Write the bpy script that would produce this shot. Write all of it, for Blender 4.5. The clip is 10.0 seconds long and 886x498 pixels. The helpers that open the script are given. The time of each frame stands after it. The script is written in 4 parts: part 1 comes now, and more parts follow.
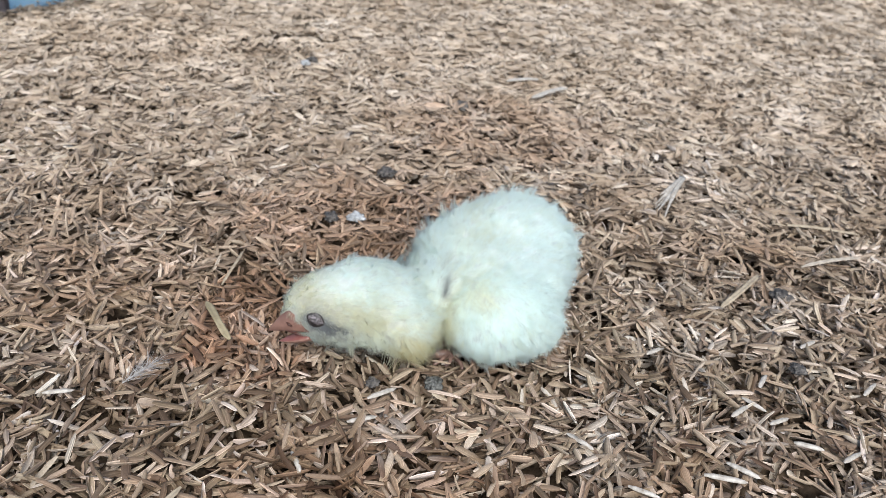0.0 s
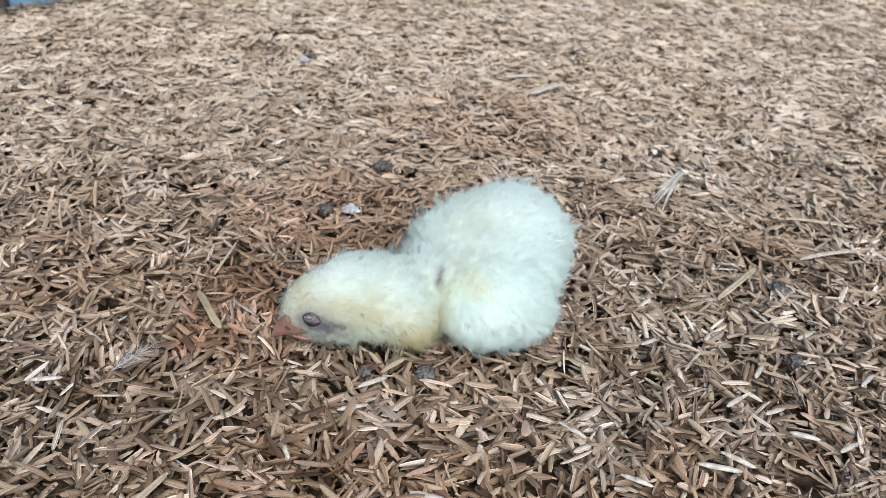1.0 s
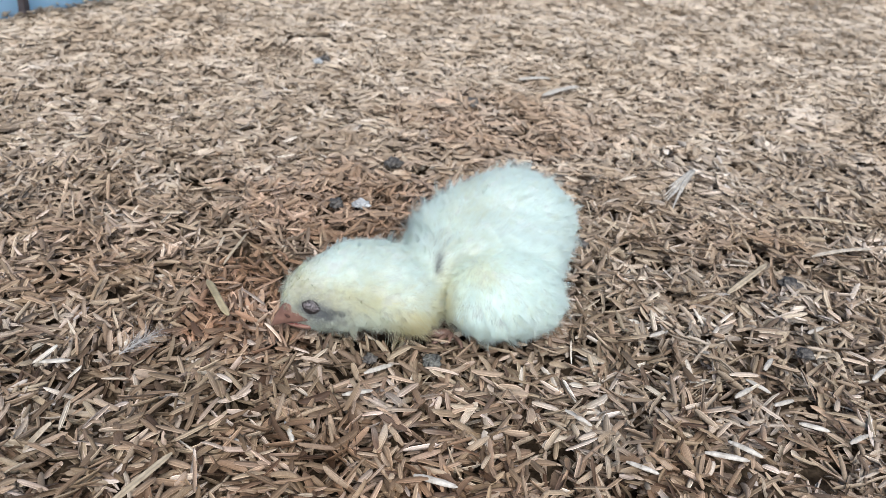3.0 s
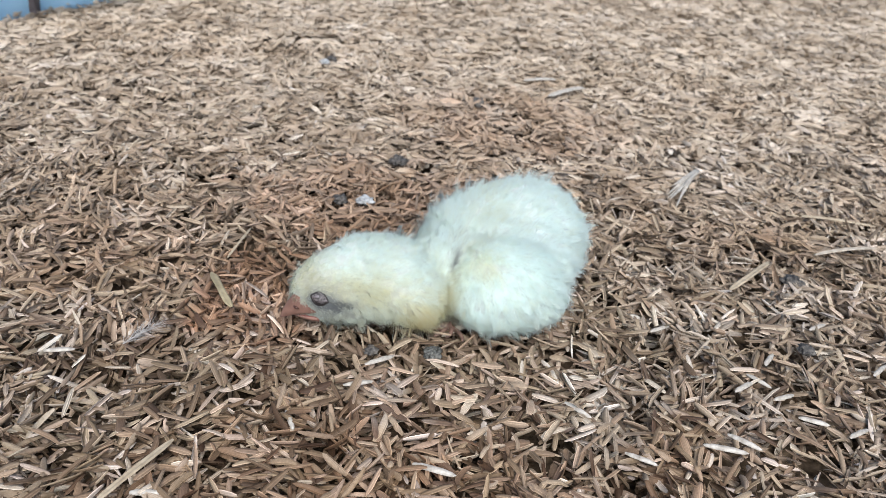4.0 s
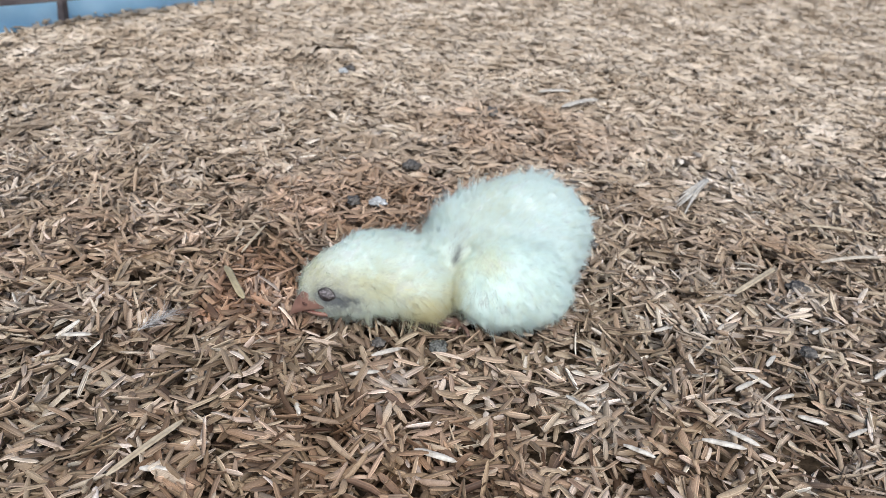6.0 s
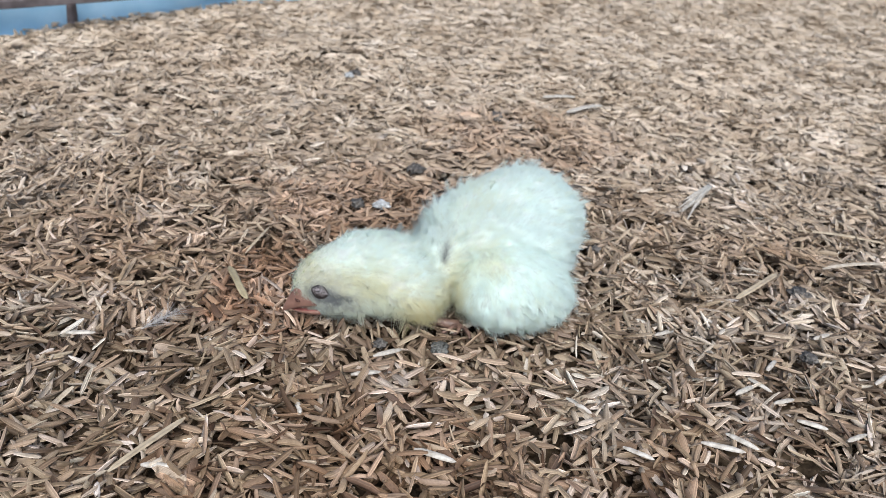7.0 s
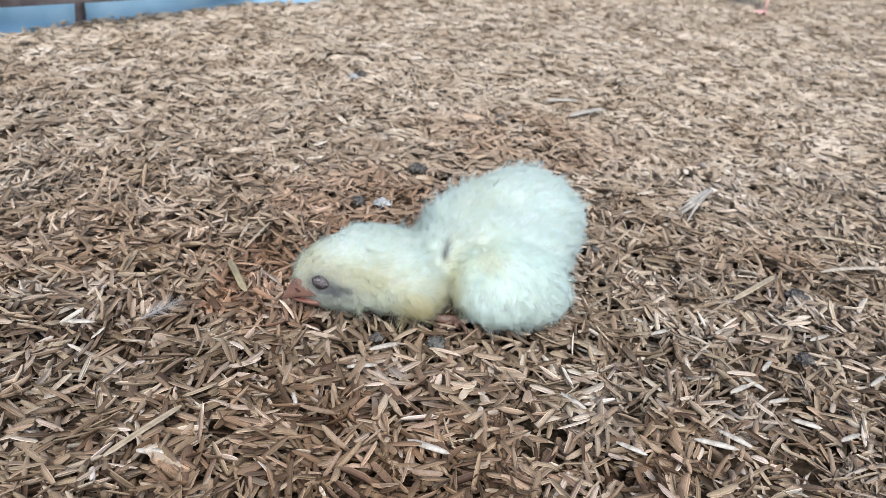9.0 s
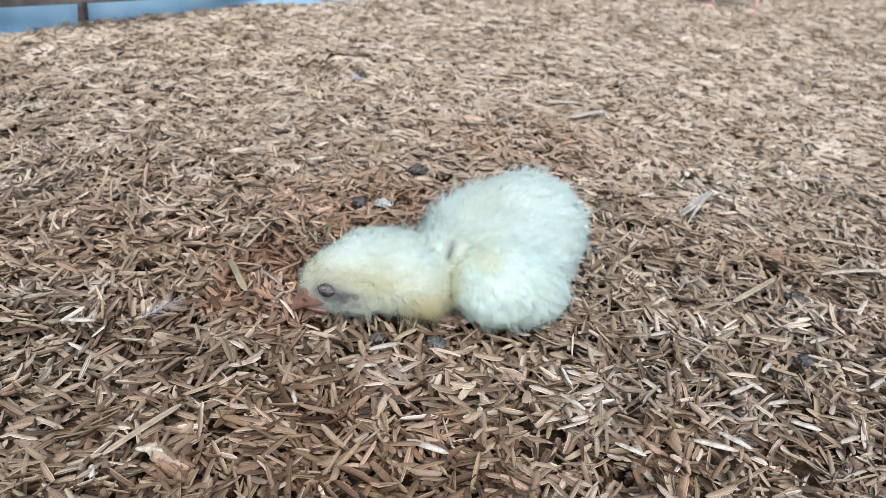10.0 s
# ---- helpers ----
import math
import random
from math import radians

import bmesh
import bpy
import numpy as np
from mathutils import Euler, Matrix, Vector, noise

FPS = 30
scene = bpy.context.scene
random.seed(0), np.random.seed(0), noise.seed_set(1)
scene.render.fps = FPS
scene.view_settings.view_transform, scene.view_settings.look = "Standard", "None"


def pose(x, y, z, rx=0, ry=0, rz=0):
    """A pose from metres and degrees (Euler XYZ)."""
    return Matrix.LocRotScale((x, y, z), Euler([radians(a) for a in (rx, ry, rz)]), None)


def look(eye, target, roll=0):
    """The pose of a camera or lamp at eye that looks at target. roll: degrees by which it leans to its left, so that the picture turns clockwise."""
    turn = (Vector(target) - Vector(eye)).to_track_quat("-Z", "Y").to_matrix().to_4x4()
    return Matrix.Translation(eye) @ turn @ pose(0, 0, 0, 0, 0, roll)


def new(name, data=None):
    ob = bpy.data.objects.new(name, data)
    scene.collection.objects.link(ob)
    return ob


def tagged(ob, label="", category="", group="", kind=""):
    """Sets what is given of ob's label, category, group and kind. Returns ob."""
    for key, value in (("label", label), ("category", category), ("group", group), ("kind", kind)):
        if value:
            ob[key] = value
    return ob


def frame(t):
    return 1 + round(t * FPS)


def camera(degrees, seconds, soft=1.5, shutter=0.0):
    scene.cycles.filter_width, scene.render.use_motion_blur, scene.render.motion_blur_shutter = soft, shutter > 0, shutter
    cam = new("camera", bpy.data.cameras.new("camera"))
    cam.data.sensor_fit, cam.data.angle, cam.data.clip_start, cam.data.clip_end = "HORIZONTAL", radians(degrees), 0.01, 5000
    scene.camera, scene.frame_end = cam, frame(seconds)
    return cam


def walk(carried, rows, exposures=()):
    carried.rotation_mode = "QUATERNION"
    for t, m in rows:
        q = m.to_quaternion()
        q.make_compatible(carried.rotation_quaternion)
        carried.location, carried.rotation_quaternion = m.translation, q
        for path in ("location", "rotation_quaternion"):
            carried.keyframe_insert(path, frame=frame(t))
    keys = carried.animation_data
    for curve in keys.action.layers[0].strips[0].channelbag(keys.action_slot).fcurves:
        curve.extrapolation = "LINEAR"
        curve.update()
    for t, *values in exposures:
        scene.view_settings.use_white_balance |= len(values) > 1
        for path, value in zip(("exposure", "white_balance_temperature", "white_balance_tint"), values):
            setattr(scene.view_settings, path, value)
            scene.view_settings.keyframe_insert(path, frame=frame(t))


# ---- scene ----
cam = camera(56.00, 10.0, soft=0.6)
PATH = [
    (0, (0.00850, -0.16376, 0.13806), (0.03222, 0.70213, -0.36161), 4.820),
    (0.5, (0.01076, -0.16387, 0.13581), (0.03157, 0.70351, -0.36138), 4.750),
    (1, (0.01194, -0.16446, 0.13341), (0.02974, 0.70489, -0.36048), 4.705),
    (1.5, (0.01231, -0.16451, 0.13168), (0.02633, 0.70707, -0.35838), 4.660),
    (2, (0.01251, -0.16600, 0.12991), (0.02110, 0.70750, -0.35683), 4.583),
    (2.5, (0.01325, -0.16678, 0.12894), (0.01614, 0.70874, -0.35424), 4.518),
    (4, (0.01665, -0.17061, 0.12547), (0.00381, 0.71008, -0.34805), 4.536),
    (4.5, (0.01656, -0.17173, 0.12502), (-0.00288, 0.71089, -0.34466), 4.567),
    (5, (0.01755, -0.17391, 0.12424), (-0.00828, 0.71111, -0.34060), 4.683),
    (5.5, (0.01902, -0.17613, 0.12318), (-0.01248, 0.71149, -0.33631), 4.786),
    (7, (0.02123, -0.17925, 0.12242), (-0.02304, 0.71327, -0.32642), 5.170),
    (7.5, (0.02151, -0.17981, 0.12159), (-0.02506, 0.71412, -0.32419), 5.347),
    (8, (0.02165, -0.18062, 0.12116), (-0.02650, 0.71418, -0.32268), 5.518),
    (8.5, (0.02280, -0.18121, 0.12073), (-0.02726, 0.71432, -0.32144), 5.667),
    (9, (0.02348, -0.18172, 0.12028), (-0.02774, 0.71425, -0.32087), 5.817),
    (9.5, (0.02421, -0.18180, 0.12022), (-0.02780, 0.71467, -0.31980), 5.929),
    (10, (0.02385, -0.18211, 0.12001), (-0.02936, 0.71477, -0.31905), 6.008),
]
walk(cam, [(t, look(eye, target, roll)) for t, eye, target, roll in PATH])

# the lens is focused on the chick
cam.data.dof.use_dof = True
cam.data.dof.focus_distance = 0.186
cam.data.dof.aperture_fstop = 36.0

# ---- light: bright hazy daylight, a wide soft sun high on the camera's side ----
SUN_UP, SUN_ROUND = radians(48), radians(172)
world = bpy.data.worlds.new("sky")
scene.world = world
world.use_nodes = True
wn = world.node_tree.nodes
sky = wn.new("ShaderNodeTexSky")
sky.sky_type = "NISHITA"
sky.sun_disc = False
sky.sun_elevation, sky.sun_rotation = SUN_UP, SUN_ROUND
wn["Background"].inputs["Strength"].default_value = 0.100
world.node_tree.links.new(sky.outputs[0], wn["Background"].inputs["Color"])

sun = new("sun", bpy.data.lights.new("sun", "SUN"))
sun.data.energy, sun.data.angle, sun.data.color = 3.2, radians(40), (1.0, 0.995, 0.985)
sun_from = Vector((math.cos(SUN_UP) * math.sin(SUN_ROUND), math.cos(SUN_UP) * math.cos(SUN_ROUND), math.sin(SUN_UP)))
sun.matrix_world = look(sun_from * 5, (0, 0, 0))
scene.view_settings.exposure = 0.55


# ---- materials ----
def material(name, rough=0.6, spec=0.4):
    m = bpy.data.materials.new(name)
    m.use_nodes = True
    n = m.node_tree.nodes
    p = n["Principled BSDF"]
    p.inputs["Roughness"].default_value = rough
    p.inputs["Specular IOR Level"].default_value = spec
    return m, n, m.node_tree.links, p


def ramp(n, stops):
    r = n.new("ShaderNodeValToRGB")
    e = r.color_ramp.elements
    while len(e) < len(stops):
        e.new(0.5)
    for k, (at, col) in enumerate(stops):
        e[k].position, e[k].color = at, (*col, 1)
    return r


def noise_node(n, l, scale, detail=3.0, vec=None):
    t = n.new("ShaderNodeTexNoise")
    t.inputs["Scale"].default_value, t.inputs["Detail"].default_value = scale, detail
    if vec is not None:
        l.new(vec, t.inputs["Vector"])
    return t


def mix(n, l, fac, a, b, blend="MIX"):
    x = n.new("ShaderNodeMix")
    x.data_type, x.blend_type = "RGBA", blend
    for val, sock in ((fac, x.inputs[0]), (a, x.inputs[6]), (b, x.inputs[7])):
        if isinstance(val, (int, float)):
            sock.default_value = val
        elif isinstance(val, tuple):
            sock.default_value = (*val, 1)
        else:
            l.new(val, sock)
    return x.outputs[2]


def bump(n, l, p, height, strength, dist):
    b = n.new("ShaderNodeBump")
    b.inputs["Strength"].default_value, b.inputs["Distance"].default_value = strength, dist
    l.new(height, b.inputs["Height"])
    l.new(b.outputs[0], p.inputs["Normal"])


HUSK_TONES = [(0.0, (0.075, 0.049, 0.033)), (0.18, (0.168, 0.119, 0.081)), (0.50, (0.272, 0.208, 0.147)),
              (0.82, (0.385, 0.308, 0.228)), (0.95, (0.47, 0.405, 0.335)), (1.0, (0.64, 0.585, 0.52))]


def patch(n, l, place, centre, size, most):
    """A ragged spot on the litter, most at its heart and nothing outside."""
    off = n.new("ShaderNodeVectorMath")
    off.operation = "SUBTRACT"
    l.new(place, off.inputs[0])
    off.inputs[1].default_value = centre
    div = n.new("ShaderNodeVectorMath")
    div.operation = "DIVIDE"
    l.new(off.outputs[0], div.inputs[0])
    div.inputs[1].default_value = size
    far = n.new("ShaderNodeVectorMath")
    far.operation = "LENGTH"
    l.new(div.outputs[0], far.inputs[0])
    grain = noise_node(n, l, 55.0, 4.0, place)
    ragged = n.new("ShaderNodeMath")
    ragged.operation = "MULTIPLY_ADD"
    l.new(grain.outputs["Fac"], ragged.inputs[0])
    ragged.inputs[1].default_value = 1.3
    l.new(far.outputs["Value"], ragged.inputs[2])
    half = n.new("ShaderNodeMath")
    half.operation = "MULTIPLY"
    half.inputs[1].default_value = 0.62
    l.new(ragged.outputs[0], half.inputs[0])
    inside = ramp(n, [(0.80, (most, most, most)), (1.0, (0, 0, 0))])
    l.new(half.outputs[0], inside.inputs[0])
    return inside.outputs[0]


def husk_material(name, single):
    """Dry rice husk: each husk has its own tone; damp reddish stretches; fine fibres."""
    m, n, l, p = material(name, 0.60, 0.22)
    if single:
        rnd = n.new("ShaderNodeObjectInfo").outputs["Random"]
    else:
        rnd = n.new("ShaderNodeNewGeometry").outputs["Random Per Island"]
    place = n.new("ShaderNodeNewGeometry").outputs["Position"]
    tone = ramp(n, HUSK_TONES)
    l.new(rnd, tone.inputs[0])
    # a second chance number: some husks are redder, some straw yellow, some bleached
    far_on = n.new("ShaderNodeMath")
    far_on.operation = "MULTIPLY"
    far_on.inputs[1].default_value = 61.7
    l.new(rnd, far_on.inputs[0])
    other = n.new("ShaderNodeMath")
    other.operation = "FRACT"
    l.new(far_on.outputs[0], other.inputs[0])
    hue = ramp(n, [(0.0, (1.06, 0.96, 0.93)), (0.25, (1.02, 1.0, 1.01)), (0.5, (0.99, 1.0, 0.98)), (0.75, (0.99, 1.0, 0.97)), (0.9, (1.02, 0.99, 1.07)), (1.0, (1.12, 1.15, 1.24))])
    l.new(other.outputs[0], hue.inputs[0])
    hued = mix(n, l, 1.0, tone.outputs[0], hue.outputs[0], "MULTIPLY")
    damp = noise_node(n, l, 9.0, 3.0, place)
    damp_r = ramp(n, [(0.48, (0, 0, 0)), (0.70, (1, 1, 1))])
    l.new(damp.outputs["Fac"], damp_r.inputs[0])
    col = mix(n, l, damp_r.outputs[0], hued, (0.90, 0.77, 0.67), "MULTIPLY")
    # reddish damp stains round the chick
    for centre, size in (((-0.036, 0.030, 0.0), (0.026, 0.036, 1.0)), ((-0.012, 0.095, 0.0), (0.060, 0.045, 1.0)), ((0.040, 0.190, 0.0), (0.060, 0.050, 1.0))):
        col = mix(n, l, patch(n, l, place, centre, size, 0.75), col, (0.74, 0.47, 0.32), "MULTIPLY")
    chalk = noise_node(n, l, 24.0, 4.0, place)
    chalk_r = ramp(n, [(0.58, (0, 0, 0)), (0.76, (1, 1, 1))])
    l.new(chalk.outputs["Fac"], chalk_r.inputs[0])
    dust = chalk_r.outputs[0]
    for centre, size in (((0.0813, 0.0285, 0.0), (0.020, 0.012, 1.0)), ((0.0956, -0.0042, 0.0), (0.016, 0.010, 1.0)), ((0.122, 0.0475, 0.0), (0.014, 0.020, 1.0)), ((0.161, 0.313, 0.0), (0.030, 0.040, 1.0)),
                         ((0.180, 0.246, 0.0), (0.024, 0.030, 1.0)), ((-0.087, 0.0987, 0.0), (0.012, 0.012, 1.0)), ((-0.138, 0.080, 0.0), (0.030, 0.020, 1.0)), ((0.120, 0.141, 0.0), (0.022, 0.014, 1.0))):
        spot = patch(n, l, place, centre, size, 0.55)
        dust = mix(n, l, spot, dust, (1.0, 1.0, 1.0))
    some = ramp(n, [(0.35, (0.12, 0.12, 0.12)), (0.75, (0.7, 0.7, 0.7))])
    l.new(other.outputs[0], some.inputs[0])
    white = n.new("ShaderNodeMath")
    white.operation = "MULTIPLY"
    l.new(dust, white.inputs[0])
    l.new(some.outputs[0], white.inputs[1])
    col = mix(n, l, white.outputs[0], col, (0.58, 0.525, 0.46))
    # the husk colour is mixed paler with Y, towards the far side
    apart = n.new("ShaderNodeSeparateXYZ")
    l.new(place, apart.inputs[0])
    far_pale = n.new("ShaderNodeMapRange")
    far_pale.inputs["From Min"].default_value, far_pale.inputs["From Max"].default_value, far_pale.inputs["To Max"].default_value = -0.01, 0.32, 0.87
    l.new(apart.outputs["Y"], far_pale.inputs["Value"])
    col = mix(n, l, far_pale.outputs[0], col, (0.575, 0.48, 0.378))
    blotch = noise_node(n, l, 75.0, 3.0, place)
    blo_r = ramp(n, [(0.32, (0.74, 0.70, 0.66)), (0.66, (1.14, 1.14, 1.15))])
    l.new(blotch.outputs["Fac"], blo_r.inputs[0])
    col = mix(n, l, 1.0, col, blo_r.outputs[0], "MULTIPLY")
    drift = noise_node(n, l, 30.0, 4.0, place)
    dri_r = ramp(n, [(0.34, (0.77, 0.76, 0.735)), (0.50, (0.945, 0.97, 0.98)), (0.66, (1.11, 1.17, 1.235))])
    l.new(drift.outputs["Fac"], dri_r.inputs[0])
    col = mix(n, l, 1.0, col, dri_r.outputs[0], "MULTIPLY")
    fibre = noise_node(n, l, 1900.0, 3.0, place)
    fib_r = ramp(n, [(0.30, (0.84, 0.82, 0.80)), (0.65, (1.08, 1.07, 1.06))])
    l.new(fibre.outputs["Fac"], fib_r.inputs[0])
    col = mix(n, l, 1.0, col, fib_r.outputs[0], "MULTIPLY")
    rib = n.new("ShaderNodeAttribute")
    rib.attribute_name = "rib"
    away = n.new("ShaderNodeMath")
    away.operation = "ABSOLUTE"
    l.new(rib.outputs["Fac"], away.inputs[0])
    # pale rims and dark grooves; the ridge near 0.6 has its highlight painted in
    rim = ramp(n, [(0.0, (1.04, 1.04, 1.04)), (0.12, (0.72, 0.70, 0.68)), (0.24, (1.02, 1.02, 1.02)), (0.42, (0.76, 0.74, 0.72)), (0.54, (1.12, 1.12, 1.12)), (0.61, (1.32, 1.32, 1.32)), (0.70, (0.80, 0.79, 0.78)), (0.90, (1.0, 1.0, 1.0)), (0.96, (1.85, 1.85, 1.87))])
    l.new(away.outputs[0], rim.inputs[0])
    col = mix(n, l, 1.0, col, rim.outputs[0], "MULTIPLY")
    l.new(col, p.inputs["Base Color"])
    bump(n, l, p, fibre.outputs["Fac"], 0.5, 0.0002)
    return m


def mottled(name, dark, light, scale, rough=0.7, spec=0.3, relief=0.4, dist=0.0003):
    m, n, l, p = material(name, rough, spec)
    place = n.new("ShaderNodeTexCoord").outputs["Object"]
    t = noise_node(n, l, scale, 5.0, place)
    r = ramp(n, [(0.32, dark), (0.68, light)])
    l.new(t.outputs["Fac"], r.inputs[0])
    big = noise_node(n, l, scale * 0.13, 2.0, place)
    br = ramp(n, [(0.3, (0.8, 0.8, 0.8)), (0.7, (1.08, 1.08, 1.08))])
    l.new(big.outputs["Fac"], br.inputs[0])
    l.new(mix(n, l, 1.0, r.outputs[0], br.outputs[0], "MULTIPLY"), p.inputs["Base Color"])
    bump(n, l, p, t.outputs["Fac"], relief, dist)
    return m


def down_material(name, clear, white, yellow_tone):
    """Chick down or the skin under it: white to yellow by its pigment, thin and bluish grey on the face; clear: the light let through."""
    m, n, l, p = material(name, 0.75, 0.12)
    yel = n.new("ShaderNodeAttribute")
    yel.attribute_name = "pigment"
    gry = n.new("ShaderNodeAttribute")
    gry.attribute_name = "greyed"
    place = n.new("ShaderNodeTexCoord").outputs["Object"]
    t = noise_node(n, l, 900.0, 3.0, place)
    tr = ramp(n, [(0.3, (0.93, 0.93, 0.92)), (0.7, (1.03, 1.03, 1.03))])
    l.new(t.outputs["Fac"], tr.inputs[0])
    col = mix(n, l, yel.outputs["Fac"], white, yellow_tone)
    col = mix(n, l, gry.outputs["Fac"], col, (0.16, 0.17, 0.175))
    col = mix(n, l, 1.0, col, tr.outputs[0], "MULTIPLY")
    l.new(col, p.inputs["Base Color"])
    p.inputs["Sheen Weight"].default_value = 0.25
    p.inputs["Sheen Roughness"].default_value = 0.5
    trans = n.new("ShaderNodeBsdfTranslucent")
    l.new(col, trans.inputs["Color"])
    both = n.new("ShaderNodeMixShader")
    both.inputs[0].default_value = clear
    l.new(p.outputs[0], both.inputs[1])
    l.new(trans.outputs[0], both.inputs[2])
    l.new(both.outputs[0], n["Material Output"].inputs["Surface"])
    return m


HUSK_ONE = husk_material("rice_husk_single", True)
HUSK_ALL = husk_material("rice_husk", False)
SOIL = mottled("husk_bed_shaded", (0.025, 0.017, 0.011), (0.16, 0.115, 0.075), 260.0, 0.9, 0.1, 1.0, 0.002)
sn, sl = SOIL.node_tree.nodes, SOIL.node_tree.links
# near the chick the dark colour holds the gaps' shade; it pales outward
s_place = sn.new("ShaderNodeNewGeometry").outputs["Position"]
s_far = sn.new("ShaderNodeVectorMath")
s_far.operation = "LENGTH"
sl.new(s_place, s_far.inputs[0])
s_outward = sn.new("ShaderNodeMapRange")
s_outward.inputs["From Min"].default_value, s_outward.inputs["From Max"].default_value = 0.22, 0.60
sl.new(s_far.outputs["Value"], s_outward.inputs["Value"])
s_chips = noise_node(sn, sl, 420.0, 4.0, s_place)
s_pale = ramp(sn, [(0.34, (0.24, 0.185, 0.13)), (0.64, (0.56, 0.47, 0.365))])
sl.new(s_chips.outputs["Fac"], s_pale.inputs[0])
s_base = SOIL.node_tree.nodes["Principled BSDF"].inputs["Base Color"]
sl.new(mix(sn, sl, s_outward.outputs[0], s_base.links[0].from_socket, s_pale.outputs[0]), s_base)
DOWN = down_material("chick_down", 0.57, (0.875, 0.975, 0.955), (0.75, 0.67, 0.375))
SKIN = down_material("chick_skin", 0.30, (0.62, 0.685, 0.67), (0.52, 0.455, 0.25))
HORN = mottled("beak_horn", (0.165, 0.084, 0.064), (0.29, 0.162, 0.126), 300.0, 0.38, 0.5, 0.15)
MOUTH = mottled("mouth_lining", (0.20, 0.068, 0.058), (0.31, 0.130, 0.110), 300.0, 0.3, 0.5, 0.15)
LID = mottled("eyelid_skin", (0.020, 0.018, 0.018), (0.25, 0.22, 0.225), 2300.0, 0.5, 0.4, 0.9)
EYE = mottled("eye_dark", (0.012, 0.010, 0.010), (0.05, 0.042, 0.042), 900.0, 0.45, 0.4, 0.4)
NOSTRIL = mottled("nostril_skin", (0.06, 0.025, 0.018), (0.13, 0.06, 0.045), 900.0, 0.5, 0.4, 0.3)
TOESKIN = mottled("toe_skin", (0.085, 0.05, 0.04), (0.21, 0.13, 0.10), 500.0, 0.5, 0.4, 0.6)
LEGSKIN = mottled("leg_skin", (0.60, 0.35, 0.31), (0.74, 0.49, 0.44), 300.0, 0.45, 0.4, 0.3)
BLUE = mottled("blue_sheet", (0.27, 0.52, 0.76), (0.42, 0.66, 0.88), 40.0, 0.42, 0.45, 0.2, 0.002)
WOOD = mottled("weathered_lath", (0.09, 0.075, 0.078), (0.20, 0.17, 0.172), 120.0, 0.8, 0.2, 0.6)
BACKDROP = mottled("dark_backdrop", (0.03, 0.025, 0.02), (0.09, 0.07, 0.06), 60.0, 0.85, 0.2, 0.5)
STRAW = mottled("dry_straw", (0.30, 0.235, 0.16), (0.48, 0.395, 0.28), 500.0, 0.5, 0.4, 0.4)
GREENSTRAW = mottled("greenish_straw", (0.24, 0.195, 0.115), (0.37, 0.305, 0.19), 500.0, 0.5, 0.4, 0.4)
PALESTRAW = mottled("bleached_straw", (0.36, 0.30, 0.23), (0.58, 0.51, 0.42), 500.0, 0.5, 0.4, 0.4)
WHITEHUSK = mottled("bleached_husk", (0.29, 0.255, 0.215), (0.56, 0.52, 0.46), 900.0, 0.45, 0.4, 0.3)
DARKDROP = mottled("dark_droppings", (0.016, 0.014, 0.013), (0.15, 0.135, 0.12), 800.0, 0.5, 0.5, 1.0, 0.0006)
GREYDROP = mottled("grey_droppings", (0.010, 0.010, 0.009), (0.22, 0.22, 0.20), 1100.0, 0.6, 0.4, 1.0, 0.0006)
WHITEDROP = mottled("white_droppings", (0.22, 0.225, 0.225), (0.56, 0.57, 0.57), 500.0, 0.6, 0.4, 0.8, 0.0006)
FLUFF = mottled("feather_white", (0.30, 0.28, 0.26), (0.50, 0.47, 0.44), 900.0, 0.7, 0.2, 0.2)


# ---- mesh helpers ----
def mesh_from(name, verts, faces, mats, smooth=False):
    me = bpy.data.meshes.new(name)
    me.from_pydata([tuple(v) for v in verts], [], faces)
    for m in (mats if isinstance(mats, (list, tuple)) else [mats]):
        me.materials.append(m)
    if smooth:
        me.shade_smooth()
    return me


def big_mesh(name, verts, tris, mat, rib=None):
    """A mesh of many triangles from arrays."""
    me = bpy.data.meshes.new(name)
    me.vertices.add(len(verts))
    me.vertices.foreach_set("co", np.ascontiguousarray(verts, np.float32).ravel())
    me.loops.add(tris.size)
    me.loops.foreach_set("vertex_index", np.ascontiguousarray(tris, np.int32).ravel())
    me.polygons.add(len(tris))
    me.polygons.foreach_set("loop_start", np.arange(0, tris.size, 3, dtype=np.int32))
    me.update(calc_edges=True)
    me.materials.append(mat)
    if rib is not None:
        me.attributes.new("rib", "FLOAT", "POINT").data.foreach_set("value", rib.astype(np.float32))
    return me


def part(name, me, parent, label="", at=(0, 0, 0)):
    ob = new(name, me)
    ob.parent = parent
    ob.location = at
    return tagged(ob, label) if label else ob


def thing(name, at, label, category, group="", kind=""):
    ob = new(name)
    ob.empty_display_size = 0.01
    ob.location = at
    return tagged(ob, label, category, group, kind)


def relief(x, y):
    """Gentle swells of the litter, level round the chick."""
    r = 0.0016 * np.sin(31 * x + 1.3) * np.cos(27 * y + 0.4) + 0.0012 * np.sin(67 * x - 43 * y + 2.0)
    d = np.sqrt((np.asarray(x) - 0.02) ** 2 + (np.asarray(y) - 0.035) ** 2)
    return r * np.clip((d - 0.05) / 0.08, 0, 1)


# ---- the ground and its litter of rice husks ----
PROFILE = {3: [(-1, 0), (0.15, 0.9), (1, 0)], 4: [(-1, 0), (-0.62, 0.80), (0.50, 0.95), (1, 0.05)]}


